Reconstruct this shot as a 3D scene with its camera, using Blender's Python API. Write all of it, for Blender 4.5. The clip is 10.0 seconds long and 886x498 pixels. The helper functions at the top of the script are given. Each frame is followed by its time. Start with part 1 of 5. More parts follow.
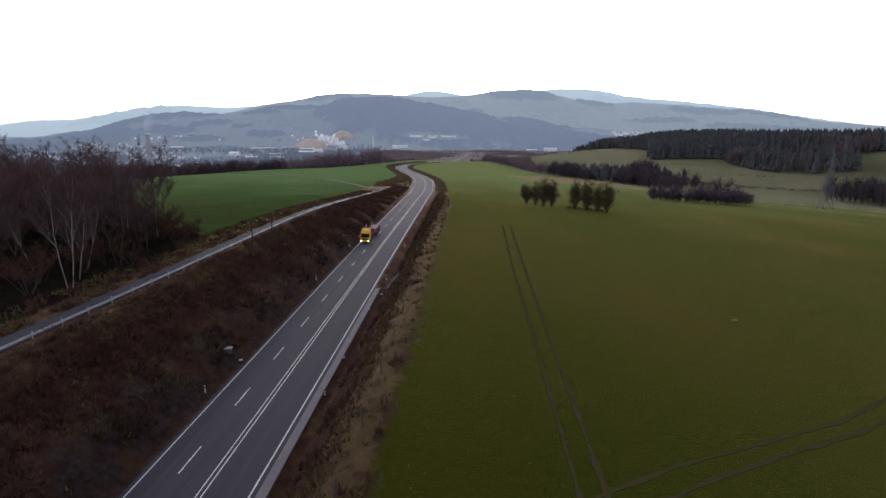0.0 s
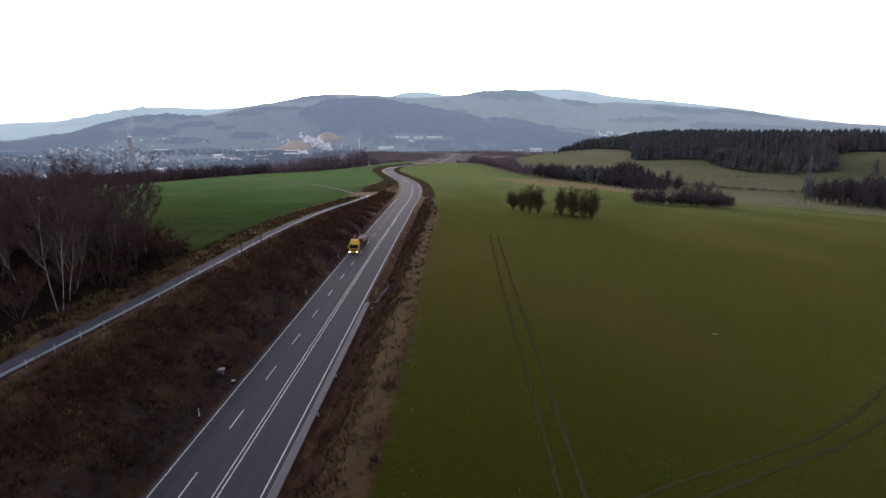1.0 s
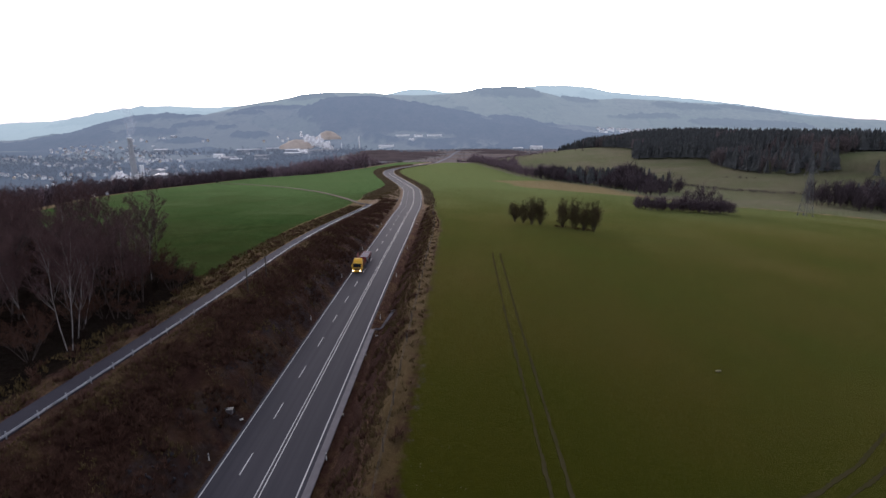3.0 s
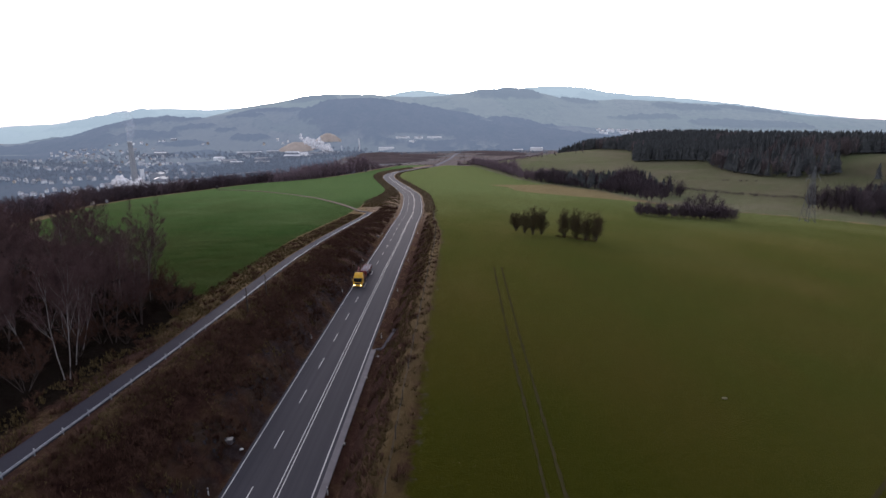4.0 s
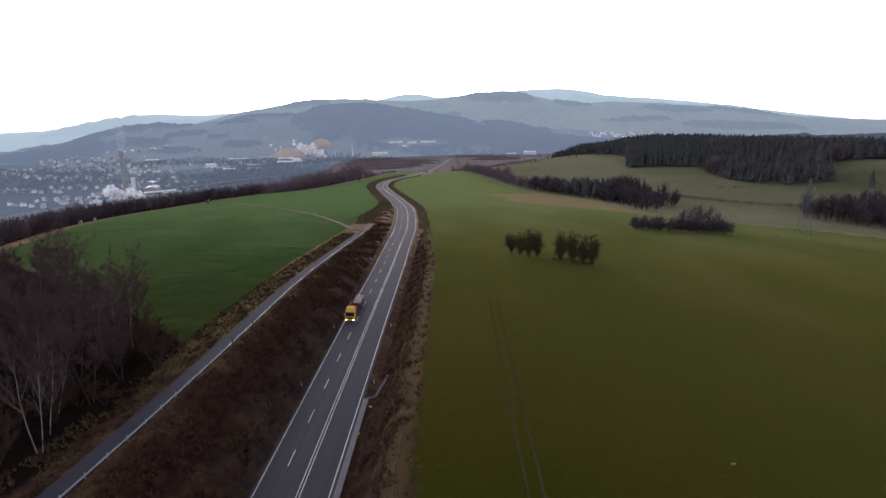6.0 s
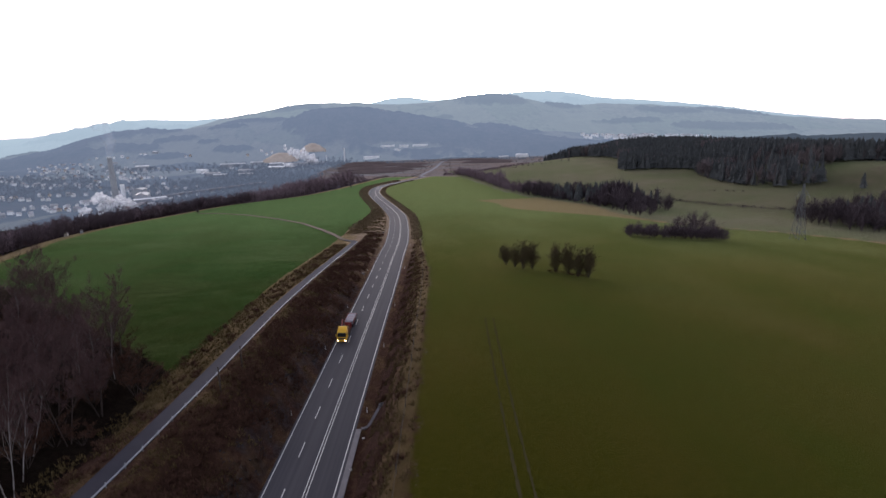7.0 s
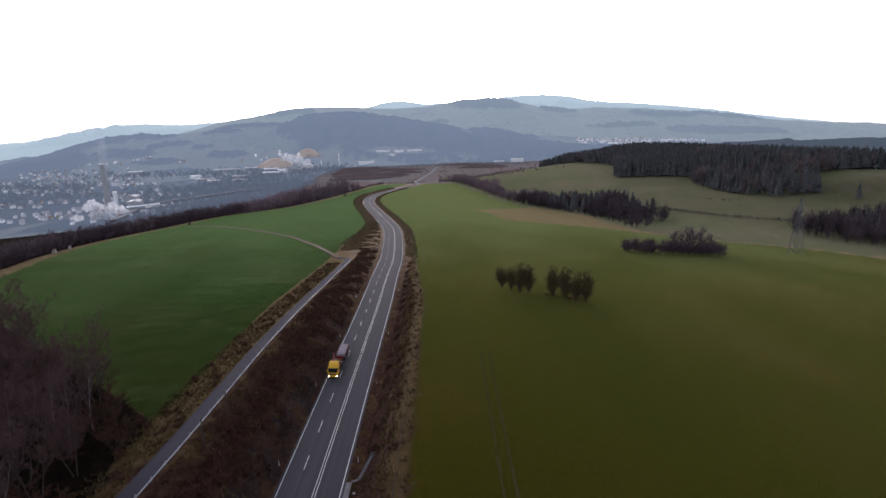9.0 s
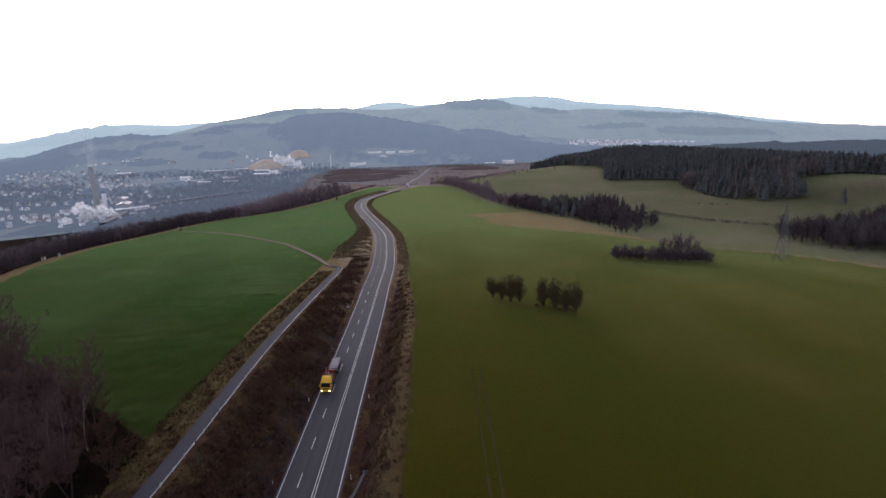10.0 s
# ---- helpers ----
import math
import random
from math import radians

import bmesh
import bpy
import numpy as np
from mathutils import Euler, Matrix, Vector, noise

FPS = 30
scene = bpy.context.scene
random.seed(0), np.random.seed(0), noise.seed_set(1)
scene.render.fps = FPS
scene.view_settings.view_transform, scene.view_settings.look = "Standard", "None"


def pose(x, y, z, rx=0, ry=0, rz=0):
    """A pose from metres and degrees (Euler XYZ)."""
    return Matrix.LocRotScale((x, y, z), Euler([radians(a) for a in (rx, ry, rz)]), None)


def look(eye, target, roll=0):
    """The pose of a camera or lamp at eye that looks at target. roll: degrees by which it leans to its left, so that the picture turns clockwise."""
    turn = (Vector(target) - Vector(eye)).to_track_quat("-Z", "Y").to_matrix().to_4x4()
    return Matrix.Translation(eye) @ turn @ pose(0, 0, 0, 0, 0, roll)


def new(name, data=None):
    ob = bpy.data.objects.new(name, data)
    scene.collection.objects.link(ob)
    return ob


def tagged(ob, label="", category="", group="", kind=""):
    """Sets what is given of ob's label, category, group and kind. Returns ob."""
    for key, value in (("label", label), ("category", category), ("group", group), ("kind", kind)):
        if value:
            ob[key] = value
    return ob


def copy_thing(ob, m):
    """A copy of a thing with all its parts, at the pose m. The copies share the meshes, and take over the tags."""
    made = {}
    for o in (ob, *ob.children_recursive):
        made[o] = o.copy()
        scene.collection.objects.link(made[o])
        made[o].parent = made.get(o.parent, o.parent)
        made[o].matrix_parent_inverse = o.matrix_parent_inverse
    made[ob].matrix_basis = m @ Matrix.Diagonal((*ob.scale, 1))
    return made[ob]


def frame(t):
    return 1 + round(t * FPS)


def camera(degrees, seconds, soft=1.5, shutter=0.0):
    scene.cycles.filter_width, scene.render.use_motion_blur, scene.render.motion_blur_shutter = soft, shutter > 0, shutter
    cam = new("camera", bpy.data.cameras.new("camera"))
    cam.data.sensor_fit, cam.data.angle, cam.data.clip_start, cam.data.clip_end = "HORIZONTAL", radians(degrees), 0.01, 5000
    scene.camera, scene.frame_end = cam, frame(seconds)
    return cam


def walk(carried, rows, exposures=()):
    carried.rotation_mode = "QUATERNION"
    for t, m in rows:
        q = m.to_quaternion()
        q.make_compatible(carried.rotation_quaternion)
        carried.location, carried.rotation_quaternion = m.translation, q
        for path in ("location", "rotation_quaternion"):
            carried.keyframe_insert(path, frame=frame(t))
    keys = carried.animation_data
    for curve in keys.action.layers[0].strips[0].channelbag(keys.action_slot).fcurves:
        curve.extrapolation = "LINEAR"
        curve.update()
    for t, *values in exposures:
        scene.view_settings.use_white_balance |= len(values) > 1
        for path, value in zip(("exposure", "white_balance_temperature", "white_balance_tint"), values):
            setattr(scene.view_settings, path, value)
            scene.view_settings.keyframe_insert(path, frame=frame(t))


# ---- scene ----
cam = camera(80.0, 10.0)
PATH = [
    (0, (22.864, 2.423, 31.442), (22.766, 4.365, 30.975), 0.3),
    (0.5, (23.163, 1.45, 33.174), (23.1, 3.393, 32.705), 0.2),
    (1, (22.583, 1.661, 34.361), (22.534, 3.606, 33.894), 0.0),
    (1.5, (22.547, 1.554, 35.762), (22.461, 3.496, 35.29), 0.1),
    (2, (22.37, 1.379, 37.196), (22.303, 3.319, 36.715), -0.0),
    (2.5, (22.166, 1.731, 38.774), (22.113, 3.671, 38.293), -0.2),
    (4, (21.746, 4.222, 43.539), (21.693, 6.164, 43.062), -0.6),
    (4.5, (21.833, 5.402, 45.268), (21.791, 7.344, 44.791), -0.8),
    (5, (21.771, 7.167, 46.749), (21.741, 9.11, 46.274), -1.0),
    (5.5, (21.945, 8.16, 48.668), (21.911, 10.104, 48.196), -1.1),
    (7, (21.851, 13.826, 53.29), (21.844, 15.772, 52.829), -1.6),
    (7.5, (21.905, 15.684, 55.143), (21.927, 17.632, 54.687), -1.8),
    (8, (21.734, 17.213, 56.454), (21.739, 19.161, 56.0), -1.8),
    (8.5, (21.972, 17.814, 58.028), (21.97, 19.762, 57.575), -1.8),
    (9, (22.394, 19.29, 59.373), (22.404, 21.239, 58.922), -1.7),
    (9.5, (22.43, 18.083, 61.765), (22.488, 20.03, 61.312), -1.6),
    (10, (22.657, 18.395, 63.556), (22.698, 20.343, 63.105), -1.6),
]
walk(cam, [(t, look(eye, target, roll)) for t, eye, target, roll in PATH], [(0, 0.46, 6200, 21), (10, 0.46, 6200, 21)])

# ---------------------------------------------------------------- light
world = bpy.data.worlds.new("overcast_sky")
scene.world = world
world.use_nodes = True
_n, _l = world.node_tree.nodes, world.node_tree.links
_sky = _n.new("ShaderNodeTexSky")
_sky.sky_type = "NISHITA"
_sky.sun_disc = False
_sky.sun_elevation = radians(9)
_sky.sun_rotation = radians(0)
_sky.air_density, _sky.dust_density, _sky.ozone_density = 1.0, 1.5, 1.0
_hue = _n.new("ShaderNodeHueSaturation")
_hue.inputs["Saturation"].default_value = 0.35
_hue.inputs["Value"].default_value = 0.26
_deck = _n.new("ShaderNodeMix")
_deck.data_type = "RGBA"
_deck.inputs["Factor"].default_value = 0.45
_deck.inputs["B"].default_value = (0.46, 0.50, 0.58, 1)
_l.new(_sky.outputs["Color"], _hue.inputs["Color"])
_l.new(_hue.outputs["Color"], _deck.inputs["A"])
_bg = _n["Background"]
_l.new(_deck.outputs["Result"], _bg.inputs["Color"])
_bg.inputs["Strength"].default_value = 1.0

sun = new("sun", bpy.data.lights.new("sun", "SUN"))
sun.data.energy = 0.6
sun.data.angle = radians(14)
sun.data.color = (1.0, 0.93, 0.85)
sun.matrix_world = look((0, 0, 0), (0.55, -0.78, -0.42))

# ---------------------------------------------------------------- materials


def nodes_of(name):
    m = bpy.data.materials.new(name)
    m.use_nodes = True
    return m, m.node_tree.nodes, m.node_tree.links, m.node_tree.nodes["Principled BSDF"]


def place_of(n, l, scale=(1, 1, 1)):
    """World position, scaled, as texture coordinates."""
    g = n.new("ShaderNodeNewGeometry")
    mp = n.new("ShaderNodeMapping")
    mp.inputs["Scale"].default_value = scale
    l.new(g.outputs["Position"], mp.inputs["Vector"])
    return mp.outputs["Vector"]


def noise_of(n, l, vec, scale, detail=4, rough=0.6, low=0.3, high=0.7):
    t = n.new("ShaderNodeTexNoise")
    t.inputs["Scale"].default_value = scale
    t.inputs["Detail"].default_value = detail
    t.inputs["Roughness"].default_value = rough
    l.new(vec, t.inputs["Vector"])
    r = n.new("ShaderNodeMapRange")
    r.inputs["From Min"].default_value = low
    r.inputs["From Max"].default_value = high
    l.new(t.outputs["Fac"], r.inputs["Value"])
    return r.outputs["Result"]


def blend(n, l, fac, a, b, mode="MIX"):
    m = n.new("ShaderNodeMix")
    m.data_type = "RGBA"
    m.blend_type = mode
    for key, v in (("Factor", fac), ("A", a), ("B", b)):
        if isinstance(v, bpy.types.NodeSocket):
            l.new(v, m.inputs[key])
        else:
            m.inputs[key].default_value = v if key == "Factor" else (*v, 1)
    return m.outputs["Result"]


def calc(n, l, op, a, b=0.0, clamp=False):
    m = n.new("ShaderNodeMath")
    m.operation = op
    m.use_clamp = clamp
    for i, v in enumerate((a, b)):
        if isinstance(v, bpy.types.NodeSocket):
            l.new(v, m.inputs[i])
        else:
            m.inputs[i].default_value = v
    return m.outputs[0]


def attr(n, name):
    a = n.new("ShaderNodeAttribute")
    a.attribute_name = name
    return a.outputs["Fac"]


def bump(n, l, p, height, strength=0.4, distance=0.05):
    b = n.new("ShaderNodeBump")
    b.inputs["Strength"].default_value = strength
    b.inputs["Distance"].default_value = distance
    l.new(height, b.inputs["Height"])
    l.new(b.outputs["Normal"], p.inputs["Normal"])


def surface(name, a, b, scale=2.0, fine=20.0, rough=0.8, metal=0.0, relief=0.3, depth=0.02, island=0.0, per_object=0.0, painted_haze=None, spec=0.3):
    """A worn two-tone surface: broad stains, fine grain, relief."""
    m, n, l, p = nodes_of(name)
    v = place_of(n, l)
    broad = noise_of(n, l, v, scale)
    grain = noise_of(n, l, v, fine, 6, 0.7)
    c = blend(n, l, broad, a, b)
    dark = tuple(0.55 * x for x in a)
    c = blend(n, l, calc(n, l, "MULTIPLY", grain, 0.55), c, dark)
    if island or per_object:
        if island:
            r = n.new("ShaderNodeNewGeometry").outputs["Random Per Island"]
        else:
            r = n.new("ShaderNodeObjectInfo").outputs["Random"]
        amt = island or per_object
        h = n.new("ShaderNodeHueSaturation")
        k = n.new("ShaderNodeMapRange")
        k.inputs["To Min"].default_value, k.inputs["To Max"].default_value = 1 - amt, 1 + amt
        l.new(r, k.inputs["Value"])
        l.new(k.outputs["Result"], h.inputs["Value"])
        l.new(c, h.inputs["Color"])
        c = h.outputs["Color"]
    l.new(c, p.inputs["Base Color"])
    p.inputs["Roughness"].default_value = rough
    p.inputs["Metallic"].default_value = metal
    p.inputs["Specular IOR Level"].default_value = spec
    # Emission on an unlit surface, to paint distance haze over it.
    if painted_haze:
        p.inputs["Emission Color"].default_value = (*painted_haze[:3], 1)
        p.inputs["Emission Strength"].default_value = painted_haze[3]
    bump(n, l, p, grain, relief, depth)
    return m


def ground_material():
    """Crops, dry grass, brambles, meadow and soil, mixed by the ground's own cover."""
    m, n, l, p = nodes_of("ground_cover")
    v = place_of(n, l)
    rows = place_of(n, l, (1.0, 0.06, 1.0))
    big = noise_of(n, l, v, 0.018, 3)
    mid = noise_of(n, l, v, 0.13, 4)
    small = noise_of(n, l, v, 1.1, 5, 0.7)
    fine = noise_of(n, l, v, 7.0, 4, 0.75)
    drill = noise_of(n, l, rows, 1.6, 3)
    def mask(name, soft, ragged=small):
        a = attr(n, name)
        s = calc(n, l, "ADD", a, calc(n, l, "MULTIPLY", calc(n, l, "SUBTRACT", ragged, 0.5), soft))
        r = n.new("ShaderNodeMapRange")
        r.interpolation_type = "SMOOTHSTEP"
        r.inputs["From Min"].default_value, r.inputs["From Max"].default_value = 0.35, 0.65
        l.new(s, r.inputs["Value"])
        return r.outputs["Result"]

    # the winter crop
    wide = noise_of(n, l, place_of(n, l, (1.0, 0.45, 1.0)), 0.022, 4, 0.55, 0.38, 0.66)
    spots = noise_of(n, l, v, 0.06, 5, 0.6, 0.40, 0.68)
    where = n.new("ShaderNodeSeparateXYZ")
    l.new(v, where.inputs[0])
    # Factor along y that paints distance haze into both fields' colours.
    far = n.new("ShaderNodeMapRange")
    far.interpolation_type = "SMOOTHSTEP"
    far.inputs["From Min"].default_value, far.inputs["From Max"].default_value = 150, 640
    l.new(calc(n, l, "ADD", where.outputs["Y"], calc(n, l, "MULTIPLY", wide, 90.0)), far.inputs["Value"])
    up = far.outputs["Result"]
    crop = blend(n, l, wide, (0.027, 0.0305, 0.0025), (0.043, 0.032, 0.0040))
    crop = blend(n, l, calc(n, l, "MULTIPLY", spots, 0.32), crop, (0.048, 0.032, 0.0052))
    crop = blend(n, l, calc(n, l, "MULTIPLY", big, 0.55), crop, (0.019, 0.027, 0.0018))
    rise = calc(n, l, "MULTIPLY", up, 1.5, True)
    # The far crop is paled for haze.
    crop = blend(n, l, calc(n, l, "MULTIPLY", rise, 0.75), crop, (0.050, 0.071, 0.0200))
    crop = blend(n, l, calc(n, l, "MULTIPLY", drill, 0.3), crop, (0.033, 0.029, 0.0045))
    crop = blend(n, l, calc(n, l, "MULTIPLY", small, 0.4), crop, (0.015, 0.017, 0.0018))
    lush = blend(n, l, mid, (0.0085, 0.022, 0.0028), (0.0135, 0.025, 0.0037))
    lush = blend(n, l, calc(n, l, "MULTIPLY", noise_of(n, l, v, 0.022, 4, 0.6, 0.42, 0.7), 0.55), lush, (0.024, 0.022, 0.007))
    lush = blend(n, l, calc(n, l, "MULTIPLY", noise_of(n, l, place_of(n, l, (0.4, 1.0, 1.0)), 0.03, 4, 0.6, 0.52, 0.72), 0.6), lush, (0.030, 0.042, 0.012))
    # Likewise haze, painted over the far part of the green field.
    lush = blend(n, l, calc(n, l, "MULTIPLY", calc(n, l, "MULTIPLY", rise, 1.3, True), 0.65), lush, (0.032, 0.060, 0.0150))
    lush = blend(n, l, calc(n, l, "MULTIPLY", small, 0.3), lush, (0.009, 0.016, 0.003))
    # dry grass and brambles on the banks
    dry = blend(n, l, small, (0.050, 0.028, 0.013), (0.100, 0.063, 0.029))
    bram = blend(n, l, small, (0.023, 0.0105, 0.0078), (0.060, 0.0310, 0.0220))
    bank = blend(n, l, noise_of(n, l, v, 0.22, 5, 0.65, 0.44, 0.64), bram, dry)
    brush = blend(n, l, small, (0.0135, 0.0063, 0.0053), (0.038, 0.0185, 0.0138))
    scree = blend(n, l, noise_of(n, l, v, 0.8, 5, 0.7, 0.42, 0.68), (0.0115, 0.0100, 0.0110), (0.046, 0.043, 0.048))
    scree = blend(n, l, noise_of(n, l, v, 0.25, 4, 0.6, 0.45, 0.62), scree, bram)
    bank = blend(n, l, calc(n, l, "MULTIPLY", mask("brush", 0.7, mid), 0.85), bank, brush)
    bank = blend(n, l, calc(n, l, "MULTIPLY", mask("scree", 0.9, mid), 0.6), bank, scree)
    # Banks pale beyond the bend: distance haze painted into their colour.
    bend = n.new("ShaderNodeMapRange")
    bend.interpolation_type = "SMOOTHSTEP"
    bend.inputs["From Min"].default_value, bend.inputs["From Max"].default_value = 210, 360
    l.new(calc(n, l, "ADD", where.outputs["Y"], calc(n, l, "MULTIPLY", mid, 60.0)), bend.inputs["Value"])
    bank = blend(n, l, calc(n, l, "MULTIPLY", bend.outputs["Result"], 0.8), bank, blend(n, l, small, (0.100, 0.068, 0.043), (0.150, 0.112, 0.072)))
    bank = blend(n, l, calc(n, l, "MULTIPLY", fine, 0.5), bank, (0.010, 0.006, 0.0045))
    meadow = blend(n, l, mid, (0.044, 0.041, 0.023), (0.058, 0.049, 0.031))
    meadow = blend(n, l, big, meadow, (0.037, 0.042, 0.018))
    straw = blend(n, l, small, (0.082, 0.056, 0.022), (0.052, 0.036, 0.016))
    waste = blend(n, l, mid, (0.044, 0.034, 0.032), (0.070, 0.050, 0.044))
    waste = blend(n, l, noise_of(n, l, place_of(n, l, (0.35, 1.0, 1.0)), 0.012, 4, 0.6, 0.42, 0.62), waste, (0.054, 0.050, 0.050))
    # Woodland floor far darker than leaf litter: the trees' shade is painted in.
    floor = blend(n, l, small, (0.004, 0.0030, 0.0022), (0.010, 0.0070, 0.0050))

    blend_noise = calc(n, l, "MULTIPLY", calc(n, l, "ADD", mid, small), 0.5)
    c = blend(n, l, mask("meadow", 0.3), waste, meadow)
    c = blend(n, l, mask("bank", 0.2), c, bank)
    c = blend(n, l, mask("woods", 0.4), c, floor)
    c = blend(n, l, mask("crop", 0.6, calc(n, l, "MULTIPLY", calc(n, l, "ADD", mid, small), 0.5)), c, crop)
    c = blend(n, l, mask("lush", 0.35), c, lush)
    c = blend(n, l, calc(n, l, "MULTIPLY", mask("straw", 0.6, blend_noise), 0.82), c, straw)
    l.new(c, p.inputs["Base Color"])
    p.inputs["Roughness"].default_value = 1.0
    p.inputs["Specular IOR Level"].default_value = 0.0
    tint = n.new("ShaderNodeHueSaturation")
    tint.inputs["Value"].default_value = 10.0
    tint.inputs["Saturation"].default_value = 0.74
    l.new(c, tint.inputs["Color"])
    l.new(tint.outputs["Color"], p.inputs["Sheen Tint"])
    p.inputs["Sheen Weight"].default_value = 0.46
    p.inputs["Sheen Roughness"].default_value = 0.32
    bump(n, l, p, calc(n, l, "ADD", small, fine), 0.5, 0.10)
    return m


def asphalt_material():
    """Grey asphalt: wheel tracks worn paler along the lanes, patches, cracks."""
    m, n, l, p = nodes_of("asphalt")
    v = place_of(n, l)
    along = place_of(n, l, (1.0, 0.012, 1.0))
    streak = noise_of(n, l, along, 1.3, 4, 0.6, 0.35, 0.65)
    patch = noise_of(n, l, v, 0.10, 5, 0.6)
    grain = noise_of(n, l, v, 9.0, 5, 0.7)
    c = blend(n, l, streak, (0.023, 0.0225, 0.031), (0.038, 0.0365, 0.046))
    c = blend(n, l, calc(n, l, "MULTIPLY", patch, 0.4), c, (0.020, 0.021, 0.027))
    c = blend(n, l, calc(n, l, "MULTIPLY", grain, 0.35), c, (0.044, 0.042, 0.050))
    l.new(c, p.inputs["Base Color"])
    p.inputs["Roughness"].default_value = 0.85
    p.inputs["Specular IOR Level"].default_value = 0.24
    bump(n, l, p, grain, 0.25, 0.01)
    return m


def hazed_hill_material(name, forest, bare, field, pale, painted_haze, size=1.0):
    """The backdrop of distant slopes: woods by the sheet's own cover, fields and hedges between them. Distance haze is
    painted over them as bluish emission.
    """
    m, n, l, p = nodes_of(name)
    v = place_of(n, l, (0.9 / size, 0.55 / size, 1.0 / size))
    ragged = noise_of(n, l, v, 0.016, 6, 0.65, 0.25, 0.75)
    tone = noise_of(n, l, v, 0.02, 5, 0.65)
    clumps = noise_of(n, l, v, 0.07, 5, 0.75, 0.45, 0.65)
    cells = n.new("ShaderNodeTexVoronoi")
    cells.inputs["Scale"].default_value = 0.0062
    l.new(v, cells.inputs["Vector"])
    cell = n.new("ShaderNodeSeparateColor")
    l.new(cells.outputs["Color"], cell.inputs["Color"])
    hedges = n.new("ShaderNodeTexVoronoi")
    hedges.feature = "DISTANCE_TO_EDGE"
    hedges.inputs["Scale"].default_value = 0.0062
    l.new(v, hedges.inputs["Vector"])
    line = n.new("ShaderNodeMapRange")
    line.inputs["From Min"].default_value, line.inputs["From Max"].default_value = 0.07, 0.02
    l.new(hedges.outputs["Distance"], line.inputs["Value"])
    land = blend(n, l, cell.outputs["Red"], field, pale)
    land = blend(n, l, calc(n, l, "MULTIPLY", tone, 0.45), land, bare)
    dots = calc(n, l, "MAXIMUM", calc(n, l, "MULTIPLY", clumps, cell.outputs["Green"]), calc(n, l, "MULTIPLY", line.outputs["Result"], clumps))
    land = blend(n, l, calc(n, l, "MULTIPLY", dots, 0.6), land, forest)
    wood = blend(n, l, calc(n, l, "MULTIPLY", tone, 0.7), forest, bare)
    wood = blend(n, l, calc(n, l, "MULTIPLY", clumps, 0.4), wood, tuple(0.5 * c for c in forest))
    edge = n.new("ShaderNodeMapRange")
    edge.interpolation_type = "SMOOTHSTEP"
    edge.inputs["From Min"].default_value, edge.inputs["From Max"].default_value = 0.36, 0.68
    l.new(calc(n, l, "ADD", attr(n, "wood"), calc(n, l, "MULTIPLY", calc(n, l, "SUBTRACT", ragged, 0.5), 0.35)), edge.inputs["Value"])
    c = blend(n, l, edge.outputs["Result"], land, wood)
    l.new(c, p.inputs["Base Color"])
    p.inputs["Roughness"].default_value = 1.0
    p.inputs["Specular IOR Level"].default_value = 0.0
    # Emission paints the haze in; its strength is set by y.
    p.inputs["Emission Color"].default_value = (*painted_haze[:3], 1)
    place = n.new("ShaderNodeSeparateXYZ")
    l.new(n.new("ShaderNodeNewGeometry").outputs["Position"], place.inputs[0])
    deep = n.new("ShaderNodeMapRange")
    for key, value in zip(("From Min", "From Max", "To Min", "To Max"), painted_haze[3:]):
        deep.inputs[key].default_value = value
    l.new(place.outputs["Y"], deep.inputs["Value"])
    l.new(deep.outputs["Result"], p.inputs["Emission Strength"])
    return m


MAT_GROUND = ground_material()
MAT_ASPHALT = asphalt_material()
MAT_PAINT = surface("road_paint", (0.62, 0.62, 0.60), (0.42, 0.42, 0.42), 0.8, 14, 0.6)
MAT_GUTTER = surface("concrete_gutter", (0.17, 0.155, 0.165), (0.12, 0.11, 0.115), 0.7, 9, 0.9)
MAT_CONCRETE = surface("weathered_concrete", (0.40, 0.38, 0.35), (0.25, 0.23, 0.21), 1.5, 12, 0.9)
MAT_LANE = surface("farm_lane_asphalt", (0.038, 0.036, 0.049), (0.028, 0.0265, 0.037), 0.3, 6, 0.9, spec=0.2)
MAT_WORKS = surface("pale_asphalt", (0.25, 0.25, 0.275), (0.18, 0.18, 0.20), 0.05, 1, 0.9)
MAT_DIRT = surface("dirt_track", (0.135, 0.105, 0.068), (0.095, 0.072, 0.046), 0.3, 4, 0.95)
MAT_RUT = surface("rutted_mud", (0.055, 0.046, 0.024), (0.039, 0.036, 0.012), 0.9, 5, 1.0, spec=0.0)
MAT_STEEL = surface("galvanised_steel", (0.38, 0.39, 0.42), (0.27, 0.28, 0.31), 1.0, 18, 0.5, 0.6)

# ---------------------------------------------------------------- the lie of the land
# terrain begin
ROAD_LINE = ((-500, 0), (100, 0), (150, 0), (200, -0.1), (235, -0.7), (275, -1.2), (297, -2.4), (333, -5.0), (381, -10.2), (410, -15.8),
             (445, -23.2), (487, -32.6), (537, -43.5), (598, -53.8), (640, -57.0), (675, -57.0), (712, -51.6), (757, -42), (808, -30), (889, -9), (960, 5), (1100, 10), (6000, 10))
LANE_LINE = ((-400, -60), (-120, -36), (0, -28.2), (60, -24.2), (80, -22.9), (100, -22.1), (120, -22.0), (145, -22.3), (170, -22.2), (200, -21.9), (230, -21.5), (260, -20.9), (290, -20.8))
CREST_LINE = ((-500, -40), (120, -120), (250, -180), (300, -194), (360, -196), (421, -184), (490, -168), (549, -132), (637, -108), (760, -92), (930, -72), (1200, -60))
